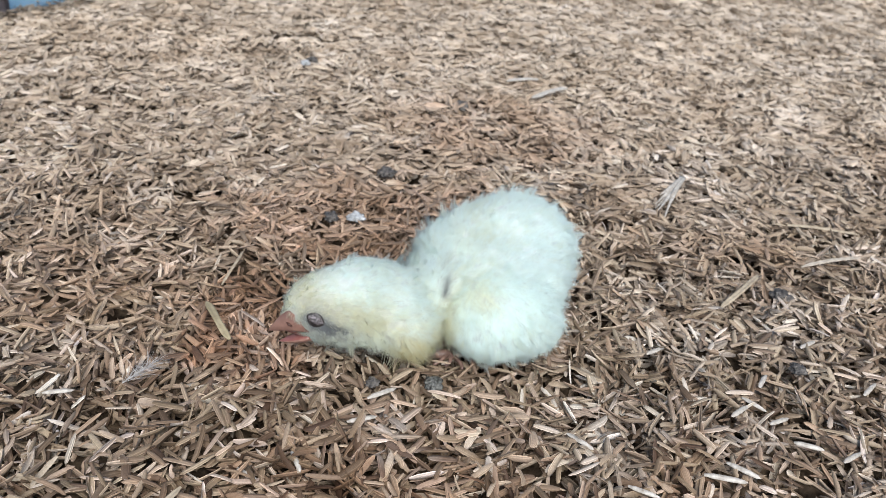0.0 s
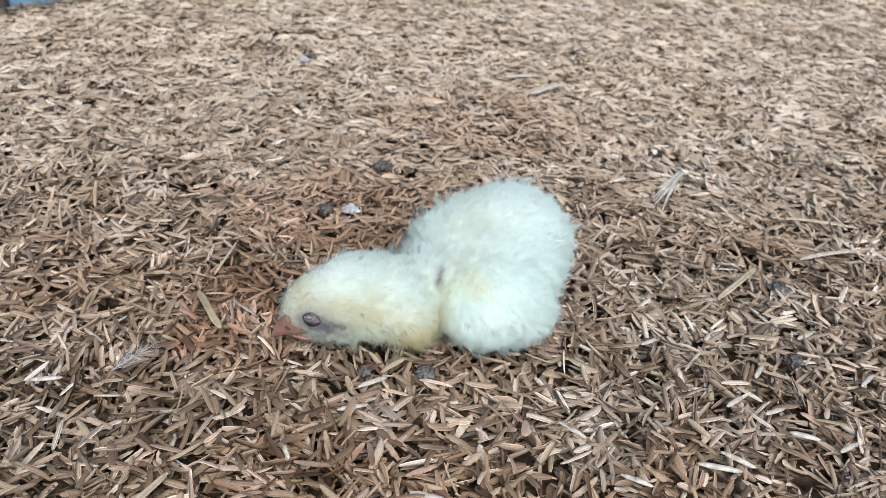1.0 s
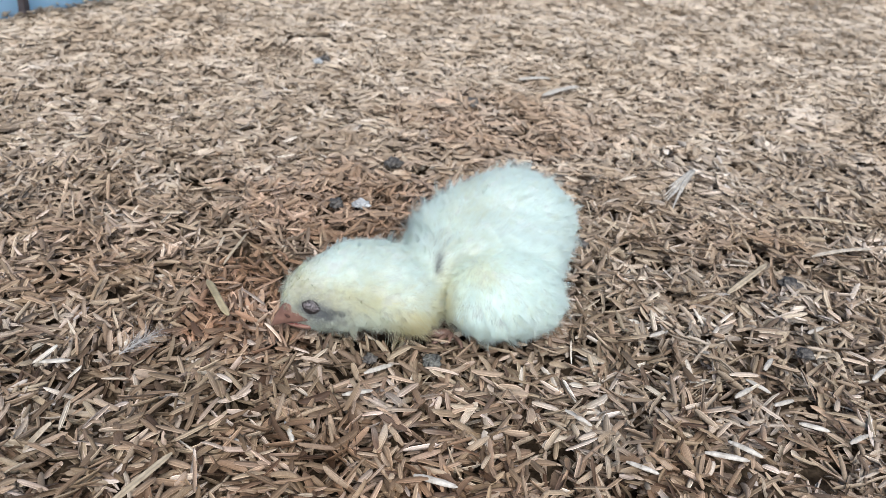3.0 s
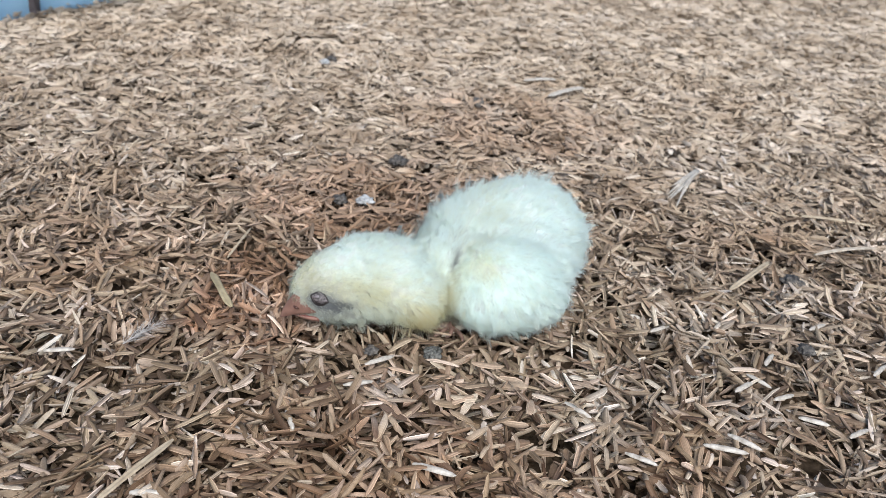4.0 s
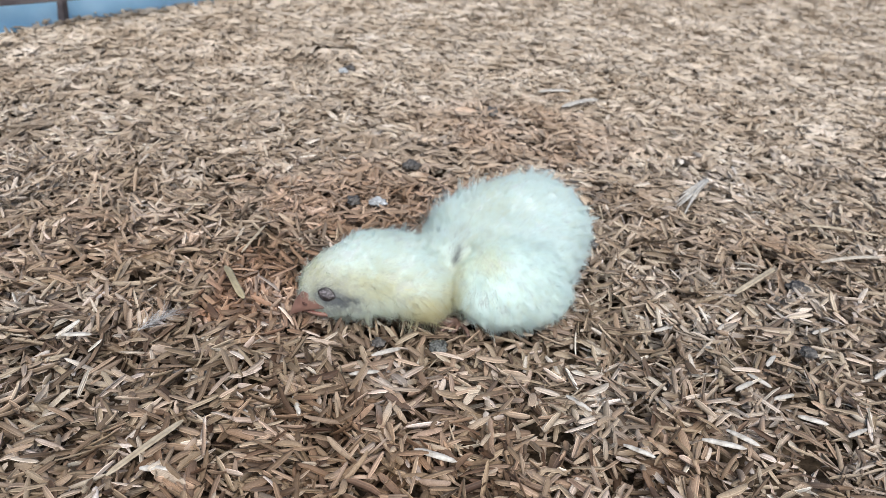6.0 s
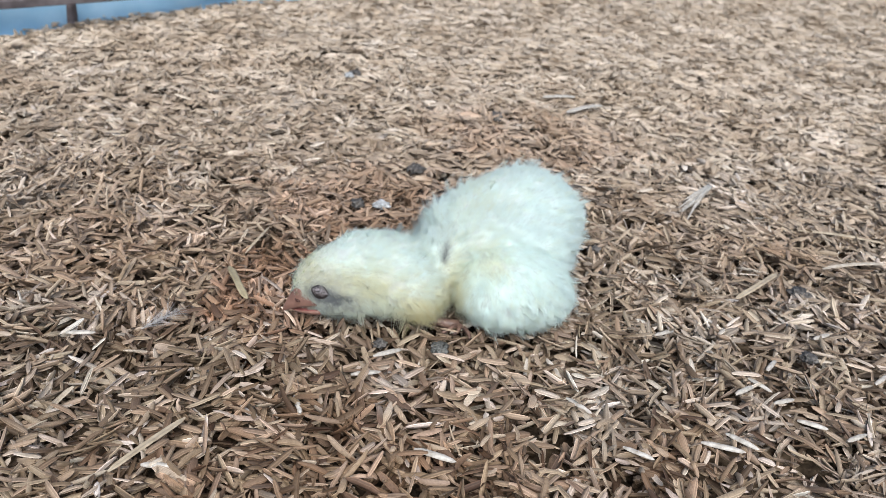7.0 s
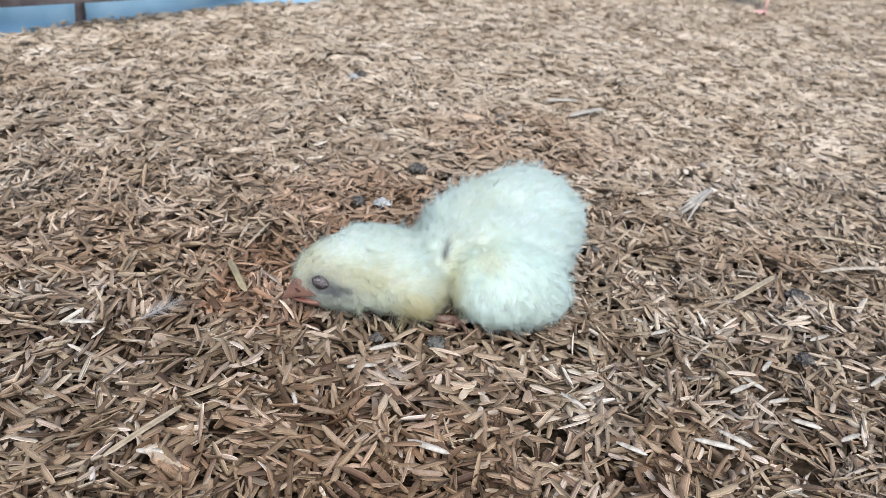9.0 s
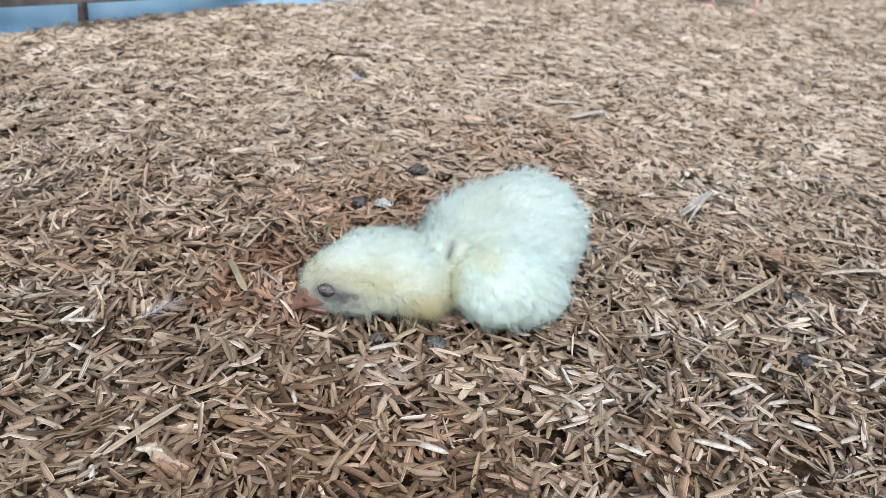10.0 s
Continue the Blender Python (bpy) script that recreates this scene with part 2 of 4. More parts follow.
def husk_template(stations, across, inner):
    """A boat-shaped husk one unit long, wide and deep: one end blunt, the other pointed, one side fuller: verts, triangles, place across it."""
    s = np.array({2: (-0.74, 0.62), 3: (-0.90, 0.0, 0.72), 4: (-0.96, -0.56, 0.34, 0.80)}[stations])
    half = 0.5 * np.interp(s, (-1.0, -0.96, -0.56, -0.10, 0.34, 0.80, 1.0), (0.36, 0.48, 0.93, 1.0, 0.97, 0.66, 0.10))
    deep = np.interp(np.abs(s), (0.0, 0.40, 0.80, 1.0), (1.0, 0.95, 0.66, 0.3))
    verts, tris, rib = [(-0.5, 0, 0.20)], [], [0.0]
    for k, x in enumerate(s):
        for y, z in PROFILE[across]:
            verts.append((x * 0.5, half[k] * y + 0.10 * (1 - x * x), z * deep[k]))
            rib.append(float(y))
    verts.append((0.5, 0, 0.25))
    rib.append(0.0)
    last = len(verts) - 1
    for j in range(across - 1):
        tris.append((0, 1 + j + 1, 1 + j))
        for k in range(stations - 1):
            a, b = 1 + k * across + j, 1 + (k + 1) * across + j
            tris += [(a, a + 1, b + 1), (a, b + 1, b)]
        tris.append((1 + (stations - 1) * across + j, 1 + (stations - 1) * across + j + 1, last))
    v, t = np.array(verts), np.array(tris)
    if inner:
        w = v * (0.985, 0.88, 0.80) - (0, 0, 0.04)
        t = np.concatenate([t, t[:, ::-1] + len(v)])
        v = np.concatenate([v, w])
        rib = rib + rib
    return v, t, np.array(rib)


def turns(yaw, pitch, roll):
    cy, sy, cp, sp, cr, sr = np.cos(yaw), np.sin(yaw), np.cos(pitch), np.sin(pitch), np.cos(roll), np.sin(roll)
    return np.stack([np.stack([cy * cp, cy * sp * sr - sy * cr, cy * sp * cr + sy * sr], -1),
                     np.stack([sy * cp, sy * sp * sr + cy * cr, sy * sp * cr - cy * sr], -1),
                     np.stack([-sp, cp * sr, cp * cr], -1)], -2)


rng = np.random.default_rng(7)


def husk_field(n, box, template, low, high, tilt, wide, long, keep=None):
    """n husks strewn over box (x0, x1, y0, y1) in small sheaves, heights from low to high: verts and triangles."""
    v, t, rib = template
    m = n // 3
    sheaf = rng.integers(0, m, n)
    yaw_c, pitch_c = rng.uniform(0, 2 * np.pi, m)[sheaf], rng.normal(0, tilt, m)[sheaf]
    roll_c = np.where(rng.uniform(0, 1, m) < 0.62, rng.normal(0, 0.50, m), np.pi + rng.normal(0, 0.55, m))[sheaf]
    along_it, across_it = rng.normal(0, 0.0024, n), rng.normal(0, 0.0017, n)
    x = rng.uniform(box[0], box[1], m)[sheaf] + along_it * np.cos(yaw_c) - across_it * np.sin(yaw_c)
    y = rng.uniform(box[2], box[3], m)[sheaf] + along_it * np.sin(yaw_c) + across_it * np.cos(yaw_c)
    z = low + (high - low) * rng.uniform(0, 1, m)[sheaf] + rng.normal(0, 0.0006, n)
    yaw = yaw_c + rng.normal(0, 0.26, n) + np.where(rng.uniform(0, 1, n) < 0.22, rng.uniform(-1.5, 1.5, n), 0.0) + np.where(rng.uniform(0, 1, n) < 0.4, np.pi, 0.0)
    pitch = 0.75 * pitch_c + rng.normal(0, 0.5 * tilt, n)
    roll = roll_c + rng.normal(0, 0.42, n)
    ok = (x > box[0]) & (x < box[1]) & (y > box[2] - 0.004) & (y < box[3] + 0.004)
    if keep is not None:
        ok &= keep(x, y)
    x, y, z, yaw, pitch, roll = (a[ok] for a in (x, y, z, yaw, pitch, roll))
    n = len(x)
    z = np.minimum(z, high + 0.0006) + relief(x, y)
    size = np.stack([np.clip(rng.normal(0.0080, 0.0013, n), 0.0045, 0.0115), rng.uniform(0.0010, 0.0020, n), rng.uniform(0.0004, 0.0010, n)], -1)
    size *= (long, wide, 1.0)
    # broken pieces, and thin splinters
    size[:, 0] *= np.where(rng.uniform(0, 1, n) < 0.20, rng.uniform(0.35, 0.7, n), 1.0)
    size[:, 1] *= np.where(rng.uniform(0, 1, n) < 0.16, rng.uniform(0.35, 0.6, n), 1.0)
    local = v[None] * size[:, None, :]
    far = local[:, :, 0] ** 2
    local[:, :, 2] += rng.normal(0, 12.0, n)[:, None] * far
    local[:, :, 1] += rng.normal(0, 14.0, n)[:, None] * far
    world_v = np.einsum("nij,nvj->nvi", turns(yaw, pitch, roll), local)
    world_v += np.stack([x, y, z], -1)[:, None, :]
    faces = t[None] + (np.arange(n) * len(v))[:, None, None]
    return world_v.reshape(-1, 3), faces.reshape(-1, 3), np.tile(rib, n)


def joined(pieces):
    verts, tris, ribs, base = [], [], [], 0
    for v, t, rib in pieces:
        verts.append(v)
        ribs.append(rib)
        tris.append(t + base)
        base += len(v)
    return np.concatenate(verts), np.concatenate(tris), np.concatenate(ribs)


# the foot of the blue sheet, from near to far
EDGE = [(-0.330, 0.120), (-0.275, 0.225), (-0.2585, 0.266), (-0.240, 0.314), (-0.203, 0.373), (-0.137, 0.458), (-0.02, 0.60), (0.16, 0.86)]


def edge_x(y):
    return np.interp(y, [p[1] for p in EDGE], [p[0] for p in EDGE])


def in_pen(x, y):
    return x > edge_x(y) - 0.022


def seen_wedge(x, y):
    return np.abs(x - 0.02) < 0.13 + 0.62 * (y + 0.09)


lines = np.concatenate([[-150, -40, -10, -3, -1.2], np.linspace(-0.6, 1.2, 61), [1.8, 4, 12, 40, 150]])
gx, gy = np.meshgrid(lines, lines)
gz = -0.0030 - 0.0090 * np.clip((0.24 - np.hypot(gx - 0.02, 0.8 * gy)) / 0.10, 0, 1)
gn = len(lines)
gf = [(r * gn + c, r * gn + c + 1, (r + 1) * gn + c + 1, (r + 1) * gn + c) for r in range(gn - 1) for c in range(gn - 1)]
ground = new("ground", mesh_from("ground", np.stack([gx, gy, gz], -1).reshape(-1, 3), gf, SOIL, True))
tagged(ground, "brown ground under the loose rice husk litter, darkened near the chick", "ground", kind="structure")

FINE, MID, FAR = husk_template(4, 4, False), husk_template(3, 4, False), husk_template(2, 3, False)
litter_v, litter_t, litter_rib = joined([
    husk_field(8500, (-0.22, 0.24, -0.080, 0.11), FINE, -0.0110, -0.0036, 0.34, 1.05, 0.98, seen_wedge),
    husk_field(24000, (-0.22, 0.24, -0.080, 0.11), FINE, -0.0050, 0.0016, 0.44, 0.82, 0.95, seen_wedge),
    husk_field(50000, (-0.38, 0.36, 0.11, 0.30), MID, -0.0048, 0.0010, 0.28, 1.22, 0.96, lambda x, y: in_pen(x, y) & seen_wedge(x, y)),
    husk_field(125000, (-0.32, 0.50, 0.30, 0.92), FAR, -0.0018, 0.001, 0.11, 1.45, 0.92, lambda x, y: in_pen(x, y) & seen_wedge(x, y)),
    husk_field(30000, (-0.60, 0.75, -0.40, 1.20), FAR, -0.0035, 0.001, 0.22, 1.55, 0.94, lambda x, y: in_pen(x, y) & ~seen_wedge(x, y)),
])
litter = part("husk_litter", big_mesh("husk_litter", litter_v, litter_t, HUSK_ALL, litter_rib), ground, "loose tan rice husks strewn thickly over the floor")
tagged(litter, kind="stuff")


# ---- the blue sheet with its laths at the edge of the pen ----
def sheet_line(n, back):
    out = []
    for k in range(n + 1):
        y = 0.12 + (0.86 - 0.12) * k / n
        out.append((float(edge_x(y)) - back, y))
    return out


def blue_sheet():
    ob = thing("blue_plastic_sheet", (-0.245, 0.314, -0.004), "light blue plastic sheet upright along the litter edge", "plastic sheet")
    line, rows, verts, faces = sheet_line(150, 0.002), 8, [], []
    for side in (0, 1):
        for k, (x, y) in enumerate(line):
            for r in range(rows + 1):
                h = 0.024 * r / rows
                w = 0.0007 * math.sin(95 * y + 30 * h) + 0.0005 * math.sin(210 * y + 2) + 0.0008 * noise.noise((40 * y, 60 * h, 3))
                verts.append((x - w + 0.245 - 0.0005 * side, y - 0.314, h))
    m, per = len(line), rows + 1
    for side in (0, 1):
        o = side * m * per
        for k in range(m - 1):
            for r in range(rows):
                q = [o + k * per + r, o + (k + 1) * per + r, o + (k + 1) * per + r + 1, o + k * per + r + 1]
                faces.append(q if side == 0 else q[::-1])
    part("sheet", mesh_from("sheet", verts, faces, BLUE, True), ob)
    return ob


def bar(p, q, width, height, seed=0):
    """A sawn lath from p to q with softened, slightly crooked edges: verts and faces."""
    p, q = Vector(p), Vector(q)
    d = (q - p).normalized()
    side = d.cross(Vector((0, 0, 1))).normalized() if abs(d.z) < 0.9 else Vector((1, 0, 0))
    up = side.cross(d).normalized()
    ring = [(-1, -0.8), (-0.8, -1), (0.8, -1), (1, -0.8), (1, 0.8), (0.8, 1), (-0.8, 1), (-1, 0.8)]
    n, verts, faces = 9, [], []
    for k in range(n):
        c = p.lerp(q, k / (n - 1))
        for a, b in ring:
            w = 1 + 0.06 * noise.noise((k * 1.7 + seed, a, b))
            verts.append(c + side * a * width / 2 * w + up * b * height / 2 * w)
    for k in range(n - 1):
        for j in range(8):
            faces.append((k * 8 + j, k * 8 + (j + 1) % 8, (k + 1) * 8 + (j + 1) % 8, (k + 1) * 8 + j))
    faces += [tuple(range(7, -1, -1)), tuple(range((n - 1) * 8, n * 8))]
    return verts, faces


def lath_frame():
    ob = thing("lath_frame", (-0.239, 0.314, -0.004), "weathered grey wooden lath on short posts before the sheet", "wooden lath")
    v, f = bar((-0.076, -0.17, 0.0280), (0.079, 0.12, 0.0138), 0.006, 0.0046, 1)
    part("rail", mesh_from("rail", v, f, WOOD), ob)
    for x, y, top in ((-0.0022, 0.0, 0.0195), (-0.094, -0.19, 0.026)):
        v, f = bar((x, y, -0.002), (x, y, top), 0.0060, 0.0060, 5)
        part("post", mesh_from("post", v, f, WOOD), ob)
    return ob


# an added dark strip that stands in for the darkness above the lath
def dark_backdrop():
    ob = thing("dark_backdrop", (-0.245, 0.314, 0.0), "dark backdrop added for the darkness above the lath", "board")
    v, f = bar((-0.079, -0.17, 0.0625), (0.076, 0.12, 0.060), 0.003, 0.068, 9)
    part("backdrop_bar", mesh_from("backdrop_bar", v, f, BACKDROP), ob)
    return ob


blue_sheet()
lath_frame()
dark_backdrop()


# ---- chicks ----
def field(p, blobs, k=0.004):
    """Smooth union of ellipsoids, about the distance to the surface."""
    d = None
    for c, r in blobs:
        q = (p - np.array(c)) / np.array(r)
        e = (np.linalg.norm(q, axis=-1) - 1) * min(r)
        if d is None:
            d = e
        else:
            h = np.clip(0.5 + 0.5 * (e - d) / k, 0, 1)
            d = e * (1 - h) + d * h - k * h * (1 - h)
    return d


def shell(blobs, centre, dirs):
    """Where rays from centre leave the union."""
    c = np.array(centre)
    # outermost crossing, from outside inwards
    r = np.full(len(dirs), 0.09)
    for _ in range(60):
        r = np.maximum(r - 0.8 * np.maximum(field(c + dirs * r[:, None], blobs), 0), 0.001)
    return c + dirs * r[:, None]


def normals_at(p, blobs):
    e, g = 0.0003, []
    for k in range(3):
        o = np.zeros(3)
        o[k] = e
        g.append(field(p + o, blobs) - field(p - o, blobs))
    g = np.stack(g, -1)
    return g / np.maximum(np.linalg.norm(g, axis=-1, keepdims=True), 1e-12)


def downy(name, blobs, centre, origin, parent, strands, comb, length, tint, greyed, width=0.00010, floor=-0.05, spiky=0.28, label="", sleek=1.0):
    """A part covered with down: skin from the blobs, and strands that grow from it along comb."""
    o = np.array(origin)
    nu, nv = 48, 28
    dirs, faces = [(0, 0, 1)], []
    for j in range(1, nv):
        th = math.pi * j / nv
        dirs += [(math.sin(th) * math.cos(2 * math.pi * i / nu), math.sin(th) * math.sin(2 * math.pi * i / nu), math.cos(th)) for i in range(nu)]
    dirs.append((0, 0, -1))
    base = shell(blobs, centre, np.array(dirs))
    tri = []
    for i in range(nu):
        k = (i + 1) % nu
        tri.append((0, 1 + i, 1 + k))
        for j in range(nv - 2):
            a, b = 1 + j * nu, 1 + (j + 1) * nu
            tri += [(a + i, b + i, b + k), (a + i, b + k, a + k)]
        a = 1 + (nv - 2) * nu
        tri.append((a + i, len(dirs) - 1, a + k))
    base_n = normals_at(base, blobs)
    # down grows in small tufts whose strands draw together at the tips
    c0 = np.array(centre)
    d = rng.normal(size=(strands // 10, 3))
    d /= np.linalg.norm(d, axis=1, keepdims=True)
    tuft_root = shell(blobs, centre, d)
    # thin out by the area that each direction stands for
    area = np.sum((tuft_root - c0) ** 2, 1)
    ok = (tuft_root[:, 2] > floor) & (rng.uniform(0, 1, len(tuft_root)) < area / np.percentile(area, 92))
    tuft_root = tuft_root[ok]
    tn = normals_at(tuft_root, blobs)
    lean = comb(tuft_root) + rng.normal(0, spiky, tuft_root.shape)
    lean -= tn * np.sum(lean * tn, 1, keepdims=True)
    lean /= np.maximum(np.linalg.norm(lean, axis=1, keepdims=True), 1e-9)
    spike = rng.uniform(0, 1, (len(tn), 1)) < 0.13
    stand = rng.uniform(0.25, 0.95, (len(tn), 1)) + spike * rng.uniform(0.4, 1.5, (len(tn), 1))
    stand = stand * (sleek if np.isscalar(sleek) else sleek(tuft_root)[:, None])
    tuft_way = lean + tn * stand
    tuft_way /= np.linalg.norm(tuft_way, axis=1, keepdims=True)
    tuft_ln = (length(tuft_root) * rng.uniform(0.6, 1.2, len(tn)))[:, None] * (1 + spike * rng.uniform(0.2, 0.9, (len(tn), 1)))
    tuft_tip = tuft_root + tuft_way * tuft_ln
    mine = rng.integers(0, len(tuft_root), strands)
    aim = tuft_root[mine] + rng.normal(0, 0.0007, (strands, 3)) - c0
    root = shell(blobs, centre, aim / np.linalg.norm(aim, axis=1, keepdims=True))
    n = normals_at(root, blobs)
    ln = (tuft_ln[mine, 0] * rng.uniform(0.55, 1.15, strands))[:, None]
    flow = lean[mine] + rng.normal(0, 0.30, root.shape)
    grow = flow + n * (stand[mine] + rng.normal(0, 0.18, (strands, 1)))
    grow /= np.linalg.norm(grow, axis=1, keepdims=True)
    tip = (root + grow * ln) * 0.42 + (tuft_tip[mine] + rng.normal(0, 0.00022, root.shape)) * 0.58
    droop = 0.13 * ln * (lean[mine] - n)
    across = np.cross(n, tip - root)
    across = across / np.maximum(np.linalg.norm(across, axis=1, keepdims=True), 1e-9) + n * rng.uniform(-0.5, 0.5, (strands, 1))
    across /= np.linalg.norm(across, axis=1, keepdims=True)
    foot = root - n * 0.0003
    mid = foot * 0.5 + tip * 0.5 - droop * 0.5
    sv = np.stack([foot - across * width / 2, foot + across * width / 2, mid - across * width * 0.4, mid + across * width * 0.4, tip + droop * 0.4], 1)
    st = np.array([(0, 3, 1), (0, 2, 3), (2, 4, 3)])
    tris = (st[None] + (np.arange(strands) * 5)[:, None, None]).reshape(-1, 3) + len(base)
    # strand normals are bent upward, which evens the light over the down
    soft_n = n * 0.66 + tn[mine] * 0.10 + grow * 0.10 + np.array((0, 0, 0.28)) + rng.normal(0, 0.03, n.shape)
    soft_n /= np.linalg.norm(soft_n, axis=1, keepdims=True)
    verts = np.concatenate([base, sv.reshape(-1, 3)])
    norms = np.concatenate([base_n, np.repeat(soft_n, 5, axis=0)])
    me = big_mesh(name, verts - o, np.concatenate([np.array(tri), tris]), DOWN)
    me.materials.append(SKIN)
    me.polygons.foreach_set("material_index", np.concatenate([np.ones(len(tri), np.int32), np.zeros(len(tris), np.int32)]))
    me.shade_smooth()
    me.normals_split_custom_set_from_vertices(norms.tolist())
    roots = np.concatenate([base, np.repeat(root, 5, axis=0)])
    reach = np.concatenate([base, np.repeat(root * 0.4 + tip * 0.6, 5, axis=0)])
    tuft_tone = rng.normal(0, 0.09, len(tn))[mine] + rng.normal(0, 0.06, strands)
    jit = np.concatenate([np.zeros(len(base)), np.repeat(tuft_tone, 5)])
    fleck = np.concatenate([np.ones(len(base)), np.repeat(rng.uniform(0.3, 1.3, len(tn))[mine] * rng.uniform(0.6, 1.3, strands), 5)])
    for key, values in (("pigment", np.clip(tint(roots) + jit, 0, 1)), ("greyed", np.clip(greyed(reach) * fleck, 0, 1))):
        me.attributes.new(key, "FLOAT", "POINT").data.foreach_set("value", values.astype(np.float32))
    po = np.array(parent.location) if parent.parent is None else np.array(parent.location) + np.array(parent.parent.location)
    return part(name, me, parent, label, tuple(o - po))


def mandible(name, base, tip, wide, high, droop, flat, mats, origin):
    """A horny half of a beak: rings that taper from base to tip; flat 1: underside flat, -1: top flat."""
    base, tip, o = np.array(base), np.array(tip), np.array(origin)
    ax = (tip - base) / np.linalg.norm(tip - base)
    side = np.cross(ax, (0, 0, 1.0))
    side /= np.linalg.norm(side)
    up = np.cross(side, ax)
    n, m, verts, faces, idx = 9, 14, [], [], []
    for k in range(n):
        t = k / (n - 1)
        c = base + (tip - base) * t - up * droop * t * t + up * droop * 0.35 * math.sin(math.pi * t)
        s = max(0.05, (1 - t ** 1.5) ** 0.8)
        for j in range(m):
            a = 2 * math.pi * j / m
            y, z = math.cos(a), math.sin(a)
            if z * flat < 0:
                z *= 0.18
            verts.append(c + side * y * wide / 2 * s + up * z * high * s - o)
    for k in range(n - 1):
        for j in range(m):
            faces.append((k * m + j, k * m + (j + 1) % m, (k + 1) * m + (j + 1) % m, (k + 1) * m + j))
            a = 2 * math.pi * (j + 0.5) / m
            idx.append(1 if math.sin(a) * flat < 0 and abs(math.cos(a)) < 0.85 else 0)
    faces += [tuple(range(m - 1, -1, -1)), tuple(range((n - 1) * m, n * m))]
    idx += [1, 0]
    me = mesh_from(name, verts, faces, mats, True)
    me.polygons.foreach_set("material_index", idx)
    return me


def tube(points, radii, sides=10):
    """A tapered round rod through points: verts and faces."""
    pts = [np.array(p, float) for p in points]
    verts, faces = [], []
    for k, p in enumerate(pts):
        d = pts[min(k + 1, len(pts) - 1)] - pts[max(k - 1, 0)]
        d /= np.linalg.norm(d)
        s = np.cross(d, (0.13, 0.31, 0.94))
        s /= np.linalg.norm(s)
        u = np.cross(s, d)
        for j in range(sides):
            a = 2 * math.pi * j / sides
            verts.append(p + radii[k] * (s * math.cos(a) + u * math.sin(a)))
    for k in range(len(pts) - 1):
        for j in range(sides):
            faces.append((k * sides + j, k * sides + (j + 1) % sides, (k + 1) * sides + (j + 1) % sides, (k + 1) * sides + j))
    faces += [tuple(range(sides - 1, -1, -1)), tuple(range((len(pts) - 1) * sides, len(pts) * sides))]
    return verts, faces


def near_side(blobs, x, z):
    """The surface point of a chick's near flank at x, z."""
    y = -0.02
    for _ in range(80):
        y += float(field(np.array([[x, y, z]]), blobs)[0]) * 0.8
    return np.array([x, y, z])


def along(v):
    v = np.array(v, float)
    return lambda p: np.tile(v / np.linalg.norm(v), (len(p), 1))


def combed(top, low, z0, z1):
    """Down that lies along top above z1 and along low under z0."""
    a, b = np.array(top, float), np.array(low, float)

    def flow(p):
        t = np.clip((p[:, 2:3] - z0) / (z1 - z0), 0, 1)
        return a / np.linalg.norm(a) * t + b / np.linalg.norm(b) * (1 - t)
    return flow


def bell(p, c, r):
    return np.exp(-np.sum(((p - np.array(c)) / np.array(r)) ** 2, axis=1))


HEAD = [((-0.0162, 0.0165, 0.0096), (0.0080, 0.0088, 0.0087)), ((-0.0090, 0.0185, 0.0140), (0.0086, 0.0097, 0.0091)), ((-0.0005, 0.0200, 0.0138), (0.0107, 0.0102, 0.0095)),
        ((0.0060, 0.0195, 0.0108), (0.0100, 0.0102, 0.0084)), ((-0.0109, 0.0160, 0.0072), (0.0096, 0.0076, 0.0056)), ((-0.0208, 0.0145, 0.0086), (0.0040, 0.0044, 0.0042))]
BODY = [((0.0340, 0.0500, 0.0173), (0.0179, 0.0180, 0.0157)), ((0.0178, 0.0400, 0.0142), (0.0120, 0.0145, 0.0106)), ((0.0240, 0.0460, 0.0168), (0.0132, 0.0135, 0.0120)),
        ((0.0100, 0.0290, 0.0115), (0.0080, 0.0100, 0.0098)), ((0.0400, 0.0385, 0.0130), (0.0085, 0.0113, 0.0104)), ((0.0134, 0.0385, 0.0172), (0.0058, 0.0084, 0.0062)),
        ((0.0180, 0.0425, 0.0185), (0.0082, 0.0102, 0.0072)), ((0.0300, 0.0345, 0.0180), (0.0155, 0.0130, 0.0088)), ((0.0140, 0.0250, 0.0150), (0.0068, 0.0075, 0.0082))]
THIGH = [((0.0287, 0.0225, 0.0124), (0.0149, 0.0136, 0.0117)), ((0.0375, 0.0255, 0.0090), (0.0098, 0.0099, 0.0073)), ((0.0320, 0.0255, 0.0160), (0.0109, 0.0094, 0.0070))]
WING = [((0.0255, 0.0285, 0.0195), (0.0100, 0.0075, 0.0055)), ((0.0365, 0.0310, 0.0180), (0.0100, 0.0078, 0.0065))]
HEAD_PIVOT = (0.004, 0.020, 0.006)
SHOULDER = (0.010, 0.042, 0.020)


ELBOW = np.array((0.0170, 0.0230, 0.0360))


